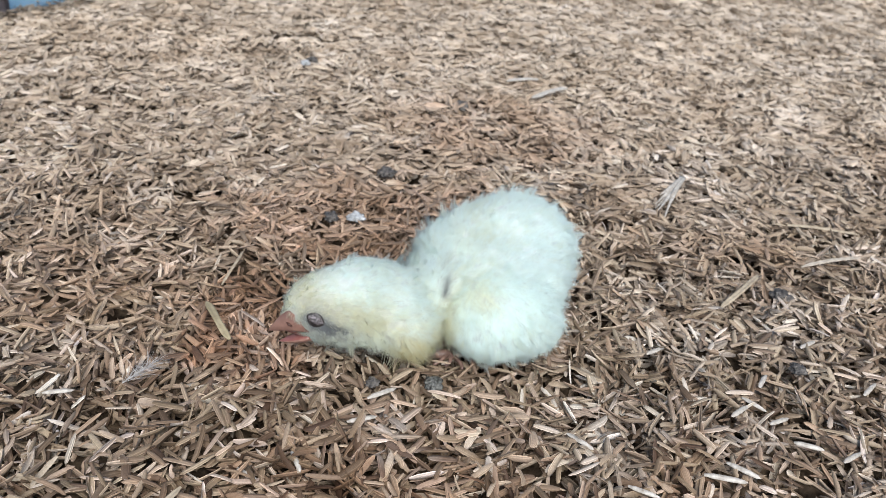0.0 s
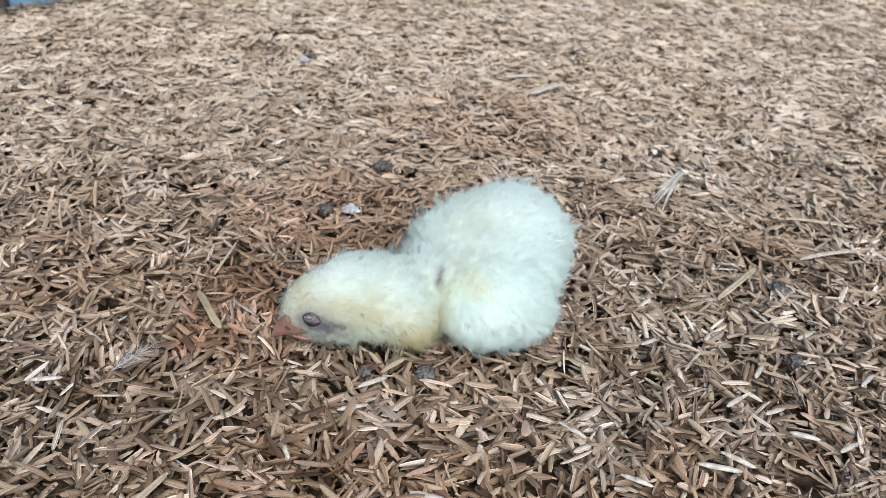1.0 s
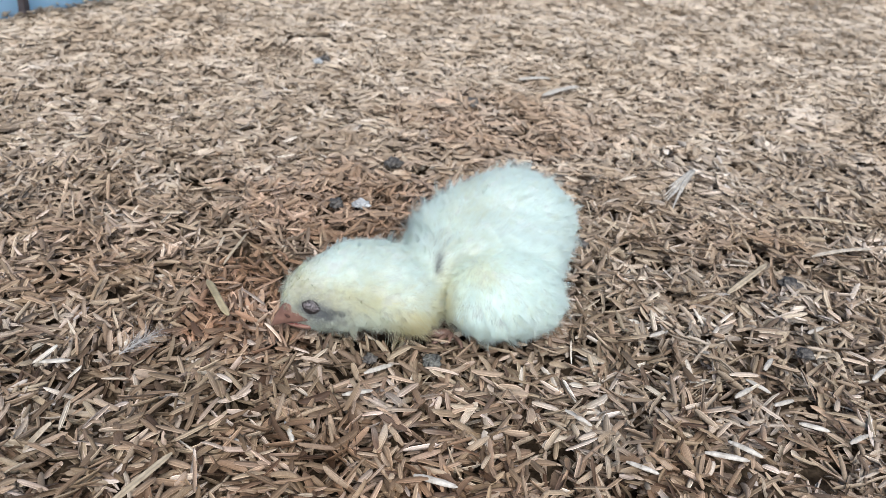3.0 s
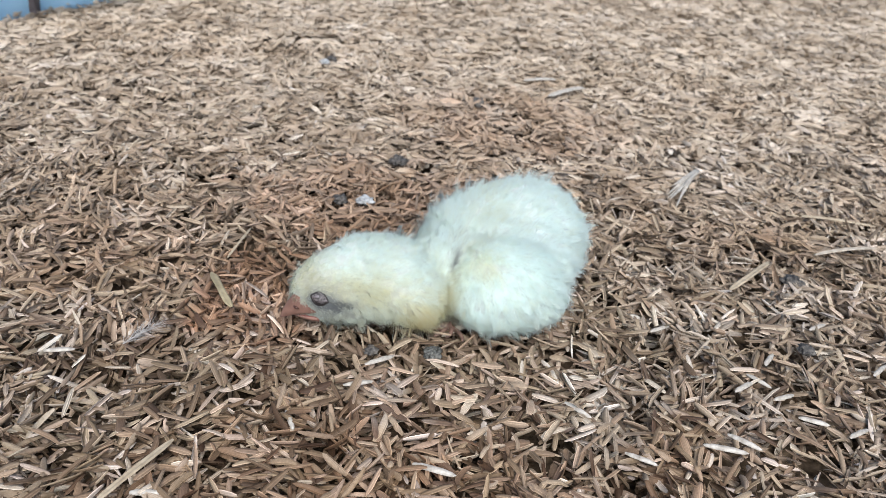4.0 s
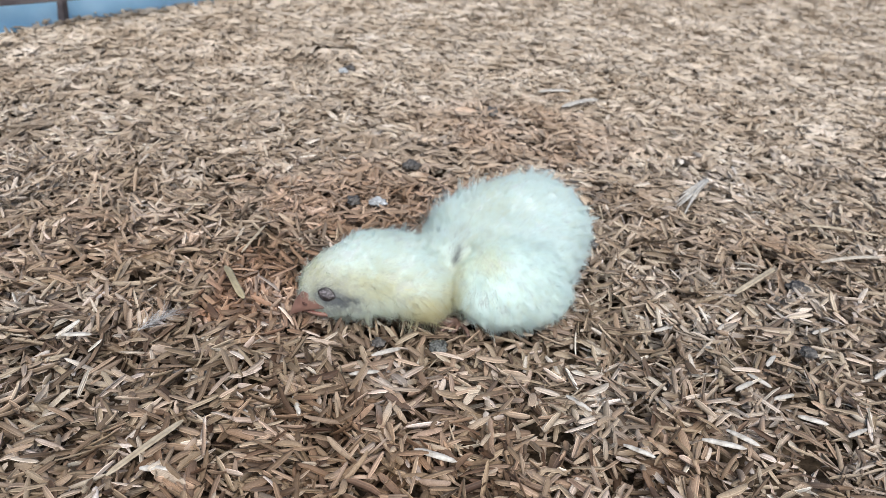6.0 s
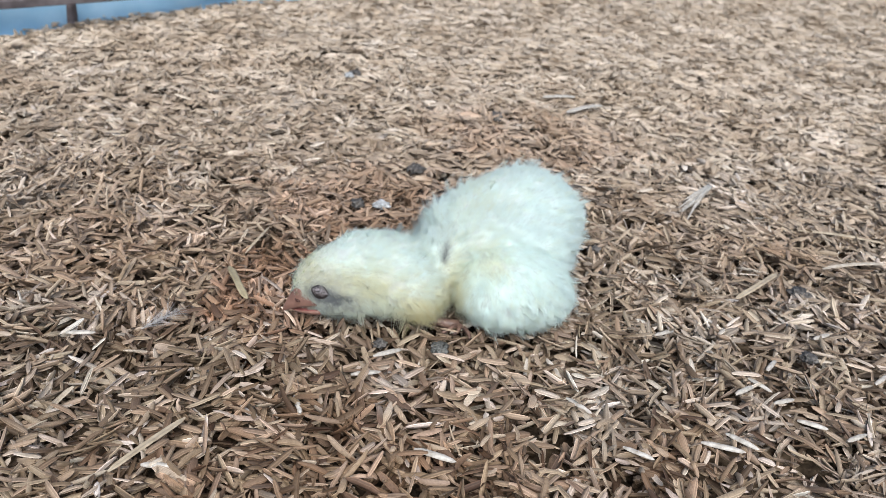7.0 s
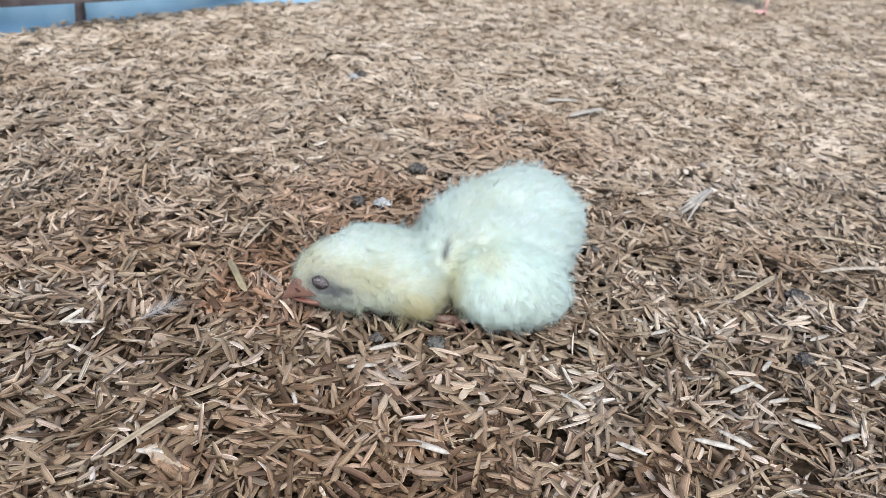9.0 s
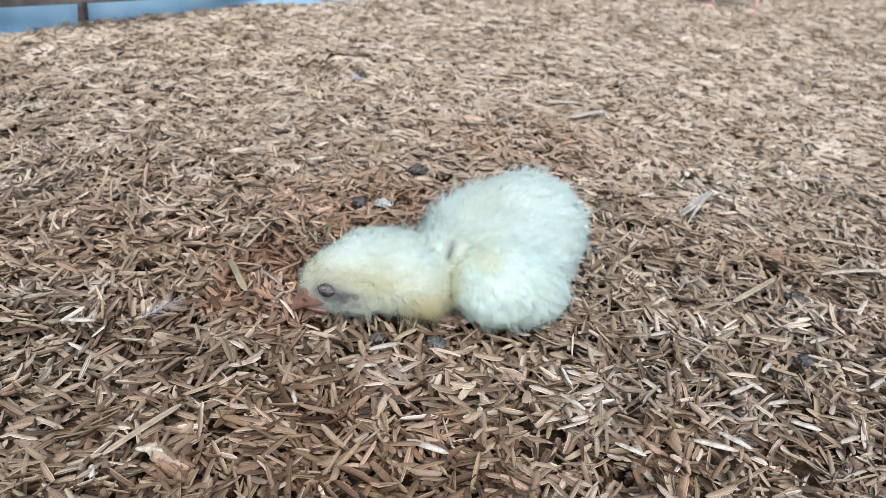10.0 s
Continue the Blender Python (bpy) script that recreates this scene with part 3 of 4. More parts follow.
def yellow(p):
    """How yellow the down is: breast and throat most, the face and cheek a little, back and thigh near white."""
    wash = np.clip(0.20 - (p[:, 0] - 0.004) / 0.085, 0.02, 0.26)
    wash = wash * (1 - 0.75 * np.clip((p[:, 2] - 0.015) / 0.006, 0, 1))
    for deep, c, r in ((0.78, (0.0095, 0.014, 0.0065), (0.0062, 0.02, 0.0068)), (0.22, (-0.0035, 0.011, 0.0145), (0.0060, 0.02, 0.0055)), (0.24, (-0.0215, 0.013, 0.0125), (0.0060, 0.02, 0.0050)),
                       (0.20, (-0.0120, 0.010, 0.0130), (0.0060, 0.02, 0.0040)), (0.16, (0.0215, 0.036, 0.0290), (0.0075, 0.03, 0.0050)), (0.40, (0.0165, 0.014, 0.0150), (0.0032, 0.02, 0.0090)),
                       (0.34, (0.0245, 0.014, 0.0215), (0.0042, 0.02, 0.0024))):
        wash = wash + deep * bell(p, c, r)
    return wash


def ruffled(p):
    """Down of the back: along the rump, up and forward in the ruff behind the nape."""
    ruff = np.clip((0.0190 - p[:, 0:1]) / 0.009, 0, 1)
    low = np.clip((0.014 - p[:, 2:3]) / 0.008, 0, 1)
    return np.array((0.75, 0.45, -0.10)) * (1 - ruff) + np.array((-0.15, 0.10, 0.75)) * ruff * (1 - low) + np.array((0.15, -0.3, -0.7)) * low


def from_elbow(p):
    """Down that spreads from the elbow over the folded limb."""
    d = p - ELBOW
    return d / np.maximum(np.linalg.norm(d, axis=1, keepdims=True), 1e-6) + np.array((0.25, 0.0, -0.35))


def lying_chick():
    ob = thing("chick", (0.015, 0.030, 0.0), "pale yellow downy chick lying gasping on the husks", "chick")
    none = lambda p: np.zeros(len(p))
    # the crease at the wing root is darkened by grey in the down's colour
    crease_grey = lambda p: 1.25 * bell(p, (0.0142, 0.0220, 0.0214), (0.0010, 0.02, 0.0020))
    body = downy("body", BODY, (0.022, 0.043, 0.015), SHOULDER, ob, 100000, ruffled, lambda p: 0.0027 + 0.0012 * np.clip((0.020 - p[:, 0]) / 0.008, 0, 1), yellow, crease_grey, width=0.00010,
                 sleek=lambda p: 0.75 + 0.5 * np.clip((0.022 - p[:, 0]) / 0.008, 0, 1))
    thigh = downy("thigh", THIGH, (0.033, 0.023, 0.010), (0.033, 0.023, 0.0), ob, 62000, from_elbow, lambda p: np.full(len(p), 0.0026), yellow, none, width=0.00010, spiky=0.35, sleek=0.6)
    wing = downy("wing", WING, (0.031, 0.030, 0.0200), SHOULDER, ob, 18000, along((0.9, 0.3, 0.0)), lambda p: np.full(len(p), 0.0026), yellow, none, width=0.00010, spiky=0.35, sleek=0.7)
    # the folded leg: a scaly shank under the breast, toes curled before it
    lo = np.array((0.0150, 0.0130, 0.0040))
    v, f = tube([(0.0070, 0.0160, 0.0042), (0.0110, 0.0150, 0.0036), (0.0150, 0.0148, 0.0032), (0.0172, 0.0152, 0.0032)], [0.0014, 0.0013, 0.0014, 0.0015], 12)
    leg = part("leg", mesh_from("leg", [p - lo for p in v], f, TOESKIN, True), ob, "dull pink scaly shank", tuple(np.array((0.0155, 0.0152, 0.0017)) - np.array(ob.location)))
    for ends in (((0.0165, 0.0148, 0.0034), (0.0185, 0.0124, 0.0034), (0.0160, 0.0106, 0.0026)), ((0.0160, 0.0146, 0.0034), (0.0155, 0.0118, 0.0034), (0.0128, 0.0108, 0.0026)), ((0.0170, 0.0150, 0.0034), (0.0210, 0.0120, 0.0032), (0.0205, 0.0098, 0.0024))):
        p0, p1, p2 = (np.array(e) for e in ends)
        line = [p0 * (1 - t) ** 2 + p1 * 2 * t * (1 - t) + p2 * t * t for t in np.linspace(0, 1, 17)]
        v, f = tube(line, [(0.00068 - 0.00026 * t) * (1 + 0.13 * math.cos(t * 40)) for t in np.linspace(0, 1, 16)] + [0.00022], 10)
        part("toe", mesh_from("toe", [p - lo for p in v], f, TOESKIN, True), leg, "brownish ringed toe")

    def head_len(p):
        face = np.clip((p[:, 0] + 0.0155) / 0.007, 0, 1)
        breast = np.clip((p[:, 0] - 0.000) / 0.005, 0, 1) * np.clip((0.013 - p[:, 2]) / 0.004, 0, 1)
        ln = 0.0013 + 0.0010 * face + 0.0014 * breast
        return ln * (1 - 0.65 * bell(p, (-0.0165, 0.0085, 0.0095), (0.0045, 0.006, 0.003))) * (1 - 0.45 * bell(p, (-0.0120, 0.0085, 0.0086), (0.0060, 0.006, 0.0028)))

    def head_bare(p):
        near = np.clip((0.016 - p[:, 1]) / 0.004, 0, 1)
        return near * (1.0 * bell(p, (-0.0172, 0.009, 0.0099), (0.0036, 0.02, 0.0024)) + 1.0 * bell(p, (-0.0125, 0.009, 0.0096), (0.0050, 0.02, 0.0014)) + 0.45 * bell(p, (-0.0120, 0.009, 0.0076), (0.0050, 0.02, 0.0020))
                       + 0.38 * bell(p, (-0.0145, 0.009, 0.0050), (0.008, 0.02, 0.0035)) + 0.32 * bell(p, (-0.0155, 0.009, 0.0132), (0.0075, 0.02, 0.003))) + 0.3 * bell(p, (-0.0235, 0.015, 0.0065), (0.003, 0.01, 0.003))

    head = downy("head", HEAD, (-0.007, 0.0175, 0.0112), HEAD_PIVOT, ob, 62000, combed((0.85, 0.05, 0.25), (0.45, -0.30, -0.85), 0.005, 0.015), head_len, yellow, head_bare, width=0.00009, spiky=0.5, sleek=lambda p: 0.8 + 0.4 * np.clip((p[:, 0] + 0.013) / 0.006, 0, 1))
    hp = np.array(HEAD_PIVOT)
    # the closed eye and its wrinkled lids
    c = near_side(HEAD, -0.0170, 0.0106)
    out = normals_at(c[None], HEAD)[0]
    e1 = np.cross(out, (0, 0, 1.0))
    e1 /= np.linalg.norm(e1)
    e1 = -e1 if e1[0] < 0 else e1
    e1 = e1 - 0.20 * np.array((0, 0, 1.0))
    e1 /= np.linalg.norm(e1)
    e2 = np.cross(out, e1)
    e2 = e2 if e2[2] > 0 else -e2
    def mound(wide, high, lift, shift, low):
        verts, faces = [], []
        for r in range(7):
            q = r / 6
            for k in range(28):
                a = 2 * math.pi * k / 28
                pinch = 1 - 0.45 * abs(math.cos(a)) ** 3
                fold = 0.00014 * math.sin(q * 17 + 1.2 * math.cos(a) + 2.2 * math.sin(a)) * q
                verts.append(c - hp + e1 * wide * q * math.cos(a) + e2 * (high * q * math.sin(a) * pinch + shift) + out * (low + lift * math.cos(q * math.pi / 2) + fold))
        for r in range(6):
            for k in range(28):
                faces.append((r * 28 + k, (r + 1) * 28 + k, (r + 1) * 28 + (k + 1) % 28, r * 28 + (k + 1) % 28))
        return verts, faces

    v, f = mound(0.0025, 0.0019, 0.0006, 0.0, 0.0000)
    part("eye", mesh_from("eye", v, f, EYE, True), head, "dark nearly shut eye")
    v, f = mound(0.0021, 0.00135, 0.0007, 0.00012, 0.0002)
    part("eyelid", mesh_from("eyelid", v, f, LID, True), head, "grey wrinkled shut eyelid")
    upper = mandible("upper_beak", (-0.0178, 0.0114, 0.0062), (-0.0278, 0.0108, 0.0022), 0.0072, 0.0062, 0.0014, 1, [HORN, MOUTH], HEAD_PIVOT)
    part("upper_beak", upper, head, "pinkish horn beak")
    hinge = (-0.0170, 0.0112, 0.0038)
    lower = mandible("lower_beak", (-0.0170, 0.0112, 0.0040), (-0.0254, 0.0108, 0.0014), 0.0058, 0.0021, -0.0003, -1, [HORN, MOUTH], hinge)
    jaw = part("lower_beak", lower, head, "pinkish lower beak with moist lining", tuple(np.array(hinge) - hp))
    v, f = tube([np.array(p) - hp for p in ((-0.0236, 0.00885, 0.0064), (-0.0230, 0.0083, 0.0064), (-0.0222, 0.0079, 0.0065))], [0.0002, 0.0004, 0.0002], 8)
    part("nostril", mesh_from("nostril", v, f, NOSTRIL, True), head, "dark slit nostril")
    # moist tongue between the halves of the beak
    v, f = tube([np.array(p) - hp for p in ((-0.0166, 0.0112, 0.0044), (-0.0190, 0.0112, 0.0044), (-0.0215, 0.0111, 0.0036), (-0.0236, 0.0110, 0.0026))], [0.0022, 0.0019, 0.0014, 0.0004], 10)
    part("tongue", mesh_from("tongue", v, f, MOUTH, True), head, "moist pink tongue")
    return ob, body, thigh, wing, head, jaw


lying, lying_body, lying_thigh, lying_wing, lying_head, lying_jaw = lying_chick()


def leg_mesh(name):
    """A pink shank with three spread toes and a hind toe; its foot stands at the origin."""
    verts, faces = [], []

    def add(pts, rad):
        v, f = tube(pts, rad, 8)
        b = len(verts)
        verts.extend(v)
        faces.extend([tuple(i + b for i in q) for q in f])

    add([(0, 0, 0.0025), (0.001, 0, 0.010), (0.003, 0, 0.021), (0.002, 0, 0.040)], [0.0017, 0.0015, 0.0018, 0.0028])
    for a in (-0.55, 0.0, 0.55):
        d = np.array((-math.cos(a), math.sin(a), 0.0))
        add([(0, 0, 0.0028), d * 0.005 + (0, 0, 0.0022), d * 0.010 + (0, 0, 0.0016), d * 0.014 + (0, 0, 0.0008)], [0.0017, 0.0013, 0.0011, 0.0004])
    add([(0, 0, 0.0026), (0.004, 0, 0.0018), (0.0065, 0, 0.0008)], [0.0014, 0.0009, 0.0004])
    return mesh_from(name, verts, faces, LEGSKIN, True)


def walking_chick():
    at = np.array((0.25, 0.66, 0.0))
    ob = thing("walking_chick", tuple(at), "pale yellow chick walking over the litter on pink legs", "chick")
    none = lambda p: np.zeros(len(p))
    move = lambda blobs: [(tuple(np.array(c) + at), r) for c, r in blobs]
    trunk = move([((0.004, 0, 0.055), (0.024, 0.018, 0.018)), ((-0.010, 0, 0.059), (0.016, 0.015, 0.017))])
    crown = move([((-0.022, 0, 0.083), (0.0115, 0.0105, 0.0110)), ((-0.017, 0, 0.073), (0.010, 0.009, 0.010))])
    body = downy("body", trunk, tuple(at + (0, 0, 0.056)), tuple(at), ob, 9000, along((0.9, 0, -0.2)), lambda p: np.full(len(p), 0.005), yellow, none, width=0.0003)
    head = downy("head", crown, tuple(at + (-0.020, 0, 0.079)), tuple(at), ob, 4000, along((0.8, 0, -0.3)), lambda p: np.full(len(p), 0.0028), yellow, none, width=0.0003)
    for name, b, t, w, h, fl in (("upper_beak", (-0.031, 0, 0.0825), (-0.0395, 0, 0.0795), 0.0055, 0.003, 1), ("lower_beak", (-0.031, 0, 0.0818), (-0.038, 0, 0.0790), 0.005, 0.0016, -1)):
        part(name, mandible(name, b, t, w, h, 0.001, fl, [HORN, MOUTH], (0, 0, 0)), head)
    for s in (-1, 1):
        v, f = tube([(-0.027, s * 0.0088, 0.0855), (-0.0272, s * 0.0100, 0.0856), (-0.0274, s * 0.0108, 0.0857)], [0.0020, 0.0017, 0.0006], 12)
        part("eye", mesh_from("eye", v, f, EYE, True), head)
    legs = [part("leg", leg_mesh("leg"), ob, "pink leg with spread toes", (0.0, s * 0.010, 0.0)) for s in (-1, 1)]
    return ob, legs


walker, walker_legs = walking_chick()


# ---- small things on the litter ----
def straw(p, q, width, mat, label, lift=0.0022):
    """A flat, ribbed straw from p to q."""
    p, q = np.array((*p, lift)), np.array((*q, lift))
    c = (p + q) / 2
    ob = thing("straw", tuple(c), label, "straw")
    d = (q - p) / np.linalg.norm(q - p)
    side = np.array((-d[1], d[0], 0))
    n, prof, verts, faces = 12, [(-1, 0), (-0.6, 0.35), (0, 0.22), (0.6, 0.35), (1, 0), (0.5, -0.3), (-0.5, -0.3)], [], []
    for k in range(n):
        t = k / (n - 1)
        w = width / 2 * min(1.0, 0.35 + 6 * min(t, 1 - t)) * (1 + 0.04 * math.sin(9 * t + width * 9000))
        mid = p + (q - p) * t - c + side * 0.0003 * math.sin(4 * t + p[0] * 90) + np.array((0, 0, 0.0006 * math.sin(3 * t)))
        for a, b in prof:
            verts.append(mid + side * a * w + np.array((0, 0, b * w)))
    m = len(prof)
    for k in range(n - 1):
        for j in range(m):
            faces.append((k * m + j, k * m + (j + 1) % m, (k + 1) * m + (j + 1) % m, (k + 1) * m + j))
    faces += [tuple(range(m - 1, -1, -1)), tuple(range((n - 1) * m, n * m))]
    part("stem", mesh_from("stem", verts, faces, mat), ob)
    return ob


def frayed_straw(p, q, label):
    """A bleached straw split into fibres that splay at one end."""
    p, q = np.array((*p, 0.0032)), np.array((*q, 0.0032))
    ob = thing("frayed_straw", tuple(q), label, "straw")
    d = p - q
    side = np.array((-d[1], d[0], 0)) / np.linalg.norm(d)
    r = np.random.default_rng(11)
    for k in range(9):
        a = (k - 4) / 4
        reach = r.uniform(0.55, 1.0)
        line = [side * a * (0.0006 + 0.0022 * t * t) * (1 + 0.2 * math.sin(k)) + d * reach * t + np.array((0, 0, 0.0012 * math.sin(2.6 * t + k) * t)) for t in np.linspace(0, 1, 9)]
        v, f = tube(line, [0.0006, 0.0007, 0.0008, 0.0008, 0.0007, 0.0007, 0.0005, 0.0004, 0.0001], 6)
        part("fibre", mesh_from("fibre", v, f, WHITEHUSK, True), ob)
    return ob


def loose_husk(p, q, width, mat, label, lift=0.0018):
    p, q = np.array((*p, lift)), np.array((*q, lift))
    v, t, rib = husk_template(4, 4, True)
    ln = np.linalg.norm(q - p)
    v = v * (ln, width * 0.58, width * 0.28)
    ob = thing("bleached_husk", tuple((p + q) / 2), label, "rice husk", "bleached husks")
    yaw = math.atan2(q[1] - p[1], q[0] - p[0])
    v = v @ turns(np.array([yaw]), np.array([0.03]), np.array([0.25]))[0].T
    part("shell", big_mesh("shell", v, t, mat, rib), ob)
    return ob


def dropping(at, size, mat, label, crumbs, seed):
    """A crumbly lump among the husks."""
    size = 0.78 * size
    ob = thing("dropping", (*at, 0.0011), label, "dropping", "droppings")
    bm = bmesh.new()
    bmesh.ops.create_icosphere(bm, subdivisions=5, radius=1.0)
    for v in bm.verts:
        d = v.co.normalized()
        w = 0.5 + 0.30 * noise.noise(d * 1.6 + Vector((seed, 0, 0))) + 0.16 * abs(noise.noise(d * crumbs * 0.5 + Vector((0, seed, 0)))) + 0.10 * noise.noise(d * crumbs * 1.3)
        v.co = Vector((d.x * w * size, d.y * w * size, d.z * w * size * 0.5 + size * 0.06))
    lump = bpy.data.meshes.new("lump")
    bm.to_mesh(lump)
    bm.free()
    lump.materials.append(mat)
    lump.shade_smooth()
    part("lump", lump, ob)
    return ob


def feather(at, yaw):
    ob = thing("feather", (*at, 0.0022), "small tattered white down feather caught in the husks", "feather")
    r, verts, tris = np.random.default_rng(5), [], []
    v, f = tube([(0, 0, 0), (0.005, 0.0006, 0.0010), (0.011, 0.0020, 0.0012)], [0.00016, 0.00013, 0.00005], 6)
    part("quill", mesh_from("quill", v, f, FLUFF, True), ob)
    for k in range(120):
        t = r.uniform(0.0, 0.7)
        root = np.array((0.011 * t, 0.002 * t * t, 0.0010 * math.sin(2.5 * t)))
        a = r.normal(0.1, 0.55)
        d = np.array((math.cos(a), math.sin(a), r.uniform(0.0, 0.5)))
        ln, w = r.uniform(0.002, 0.0085), 0.00004
        s = np.array((-d[1], d[0], 0)) * w
        e = root + d * ln + np.array((0, 0, -0.0008 * r.uniform(0, 1)))
        b = len(verts)
        mid = (root + e) / 2 + np.array((0, 0, 0.0004))
        verts += [root - s, root + s, mid - s, mid + s, e]
        tris += [(b, b + 1, b + 3), (b, b + 3, b + 2), (b + 2, b + 3, b + 4)]
    part("vane", mesh_from("vane", verts, tris, FLUFF), ob)
    ob.rotation_euler = (0, 0, yaw)
    return ob


straw((-0.0516, 0.0311), (-0.0408, 0.0145), 0.0021, GREENSTRAW, "flat greenish yellow straw lying on the husks", 0.0030)
straw((-0.0490, 0.0403), (-0.0476, 0.0600), 0.0009, STRAW, "thin yellow straw lying on the husks", 0.0030)
straw((-0.0476, -0.0561), (-0.0392, -0.0370), 0.0017, STRAW, "long tan straw lying on the husks", 0.0024)
straw((0.0558, 0.2226), (0.0750, 0.2405), 0.0034, WHITEHUSK, "short bleached straw on the litter", 0.0030)
straw((0.0447, 0.2451), (0.0617, 0.2505), 0.0030, WHITEHUSK, "short bleached straw on the litter", 0.0030)
frayed_straw((0.0918, 0.1063), (0.1100, 0.1405), "frayed bleached straw on the litter")
straw((0.0997, 0.0468), (0.1175, 0.0673), 0.0020, STRAW, "flat tan straw lying on the husks", 0.0030)
straw((0.1352, 0.1054), (0.1652, 0.1016), 0.0017, STRAW, "long tan straw lying on the husks", 0.0030)
straw((0.1344, 0.0753), (0.1579, 0.0841), 0.0018, PALESTRAW, "short bleached straw on the litter", 0.0030)
for p, q, w in (((-0.0028, -0.0042), (0.0042, 0.0007), 0.0024), ((-0.0068, -0.0131), (0.0003, -0.0103), 0.0022), ((0.0118, -0.0374), (0.0214, -0.0397), 0.0028),
                ((0.0764, -0.0230), (0.0865, -0.0245), 0.0026), ((0.083, -0.0185), (0.0899, -0.0230), 0.0024), ((-0.0427, -0.0524), (-0.0358, -0.0517), 0.0026),
                ((0.100, 0.0105), (0.104, 0.0165), 0.0024), ((0.118, 0.030), (0.124, 0.034), 0.0023), ((0.089, -0.002), (0.095, 0.003), 0.0024), ((0.098, -0.004), (0.104, -0.001), 0.0022),
                ((0.094, 0.006), (0.099, 0.001), 0.0020), ((0.102, -0.010), (0.109, -0.012), 0.0024), ((0.046, -0.012), (0.052, -0.017), 0.0022), ((0.058, -0.028), (0.065, -0.031), 0.0021),
                ((0.112, -0.016), (0.118, -0.012), 0.0022), ((-0.030, -0.030), (-0.024, -0.033), 0.0022), ((-0.018, -0.024), (-0.015, -0.030), 0.0021), ((-0.080, -0.010), (-0.073, -0.008), 0.0022),
                ((0.072, 0.022), (0.078, 0.026), 0.0021), ((0.128, 0.010), (0.134, 0.016), 0.0022)):
    loose_husk(p, q, w, WHITEHUSK, "bleached white rice husk lying on top")
dropping((0.0134, 0.0037), 0.0052, GREYDROP, "grey speckled crumbly dropping", 14, 1)
dropping((-0.0154, 0.0907), 0.0062, WHITEDROP, "white chalky dropping among the husks", 5, 2)
dropping((-0.0240, 0.0900), 0.0058, DARKDROP, "dark crumbly dropping among the husks", 8, 3)
dropping((-0.0078, 0.1288), 0.0072, DARKDROP, "dark crumbly dropping among the husks", 9, 4)
dropping((0.0217, 0.2083), 0.0085, DARKDROP, "dark crumbly dropping among the husks", 8, 5)
dropping((-0.0587, 0.2548), 0.0056, WHITEDROP, "white chalky dropping among the husks", 4, 6)
dropping((-0.0560, 0.2600), 0.0060, DARKDROP, "dark crumbly dropping among the husks", 5, 7)
dropping((0.1223, 0.0584), 0.0070, DARKDROP, "blue black crumbly dropping among the husks", 12, 8)
dropping((0.1144, 0.0208), 0.0052, DARKDROP, "dark crumbly dropping among the husks", 8, 9)
dropping((0.0591, 0.0743), 0.0045, DARKDROP, "dark crumbly dropping among the husks", 6, 10)
dropping((-0.0020, 0.0030), 0.0040, DARKDROP, "dark crumbly dropping among the husks", 7, 11)
feather((-0.0626, -0.0048), 0.75)

# the husks nearest before the chick, one by one
def single_husk(k):
    v, t, rib = husk_template(4, 4, True)
    bow = np.stack([np.zeros(len(v)), 0.0012 * (k - 2.5) * v[:, 0] ** 2, (k % 3 - 1) * 0.0014 * v[:, 0] ** 2], -1)
    return big_mesh("husk", v * (0.0080, 0.0013 + 0.00014 * k, 0.0005 + 0.0002 * (k % 3)) + bow, t, HUSK_ONE, rib)


SHARED = [single_husk(k) for k in range(6)]
for k in range(300):
    x, y = rng.uniform(-0.055, 0.085), rng.uniform(-0.055, 0.012)
    if y > 0.004 and -0.03 < x < 0.05:
        y -= 0.02
    one = part("husk", SHARED[k % 6], ground, "", (x, y, rng.uniform(0.0, 0.0014)))
    one.rotation_euler = (rng.normal(0, 0.5) + (math.pi if rng.uniform() < 0.4 else 0), rng.normal(0, 0.2), rng.uniform(0, 6.28))
    s = rng.uniform(0.8, 1.15)
    one.scale = (s, rng.uniform(0.85, 1.15), 1.0)


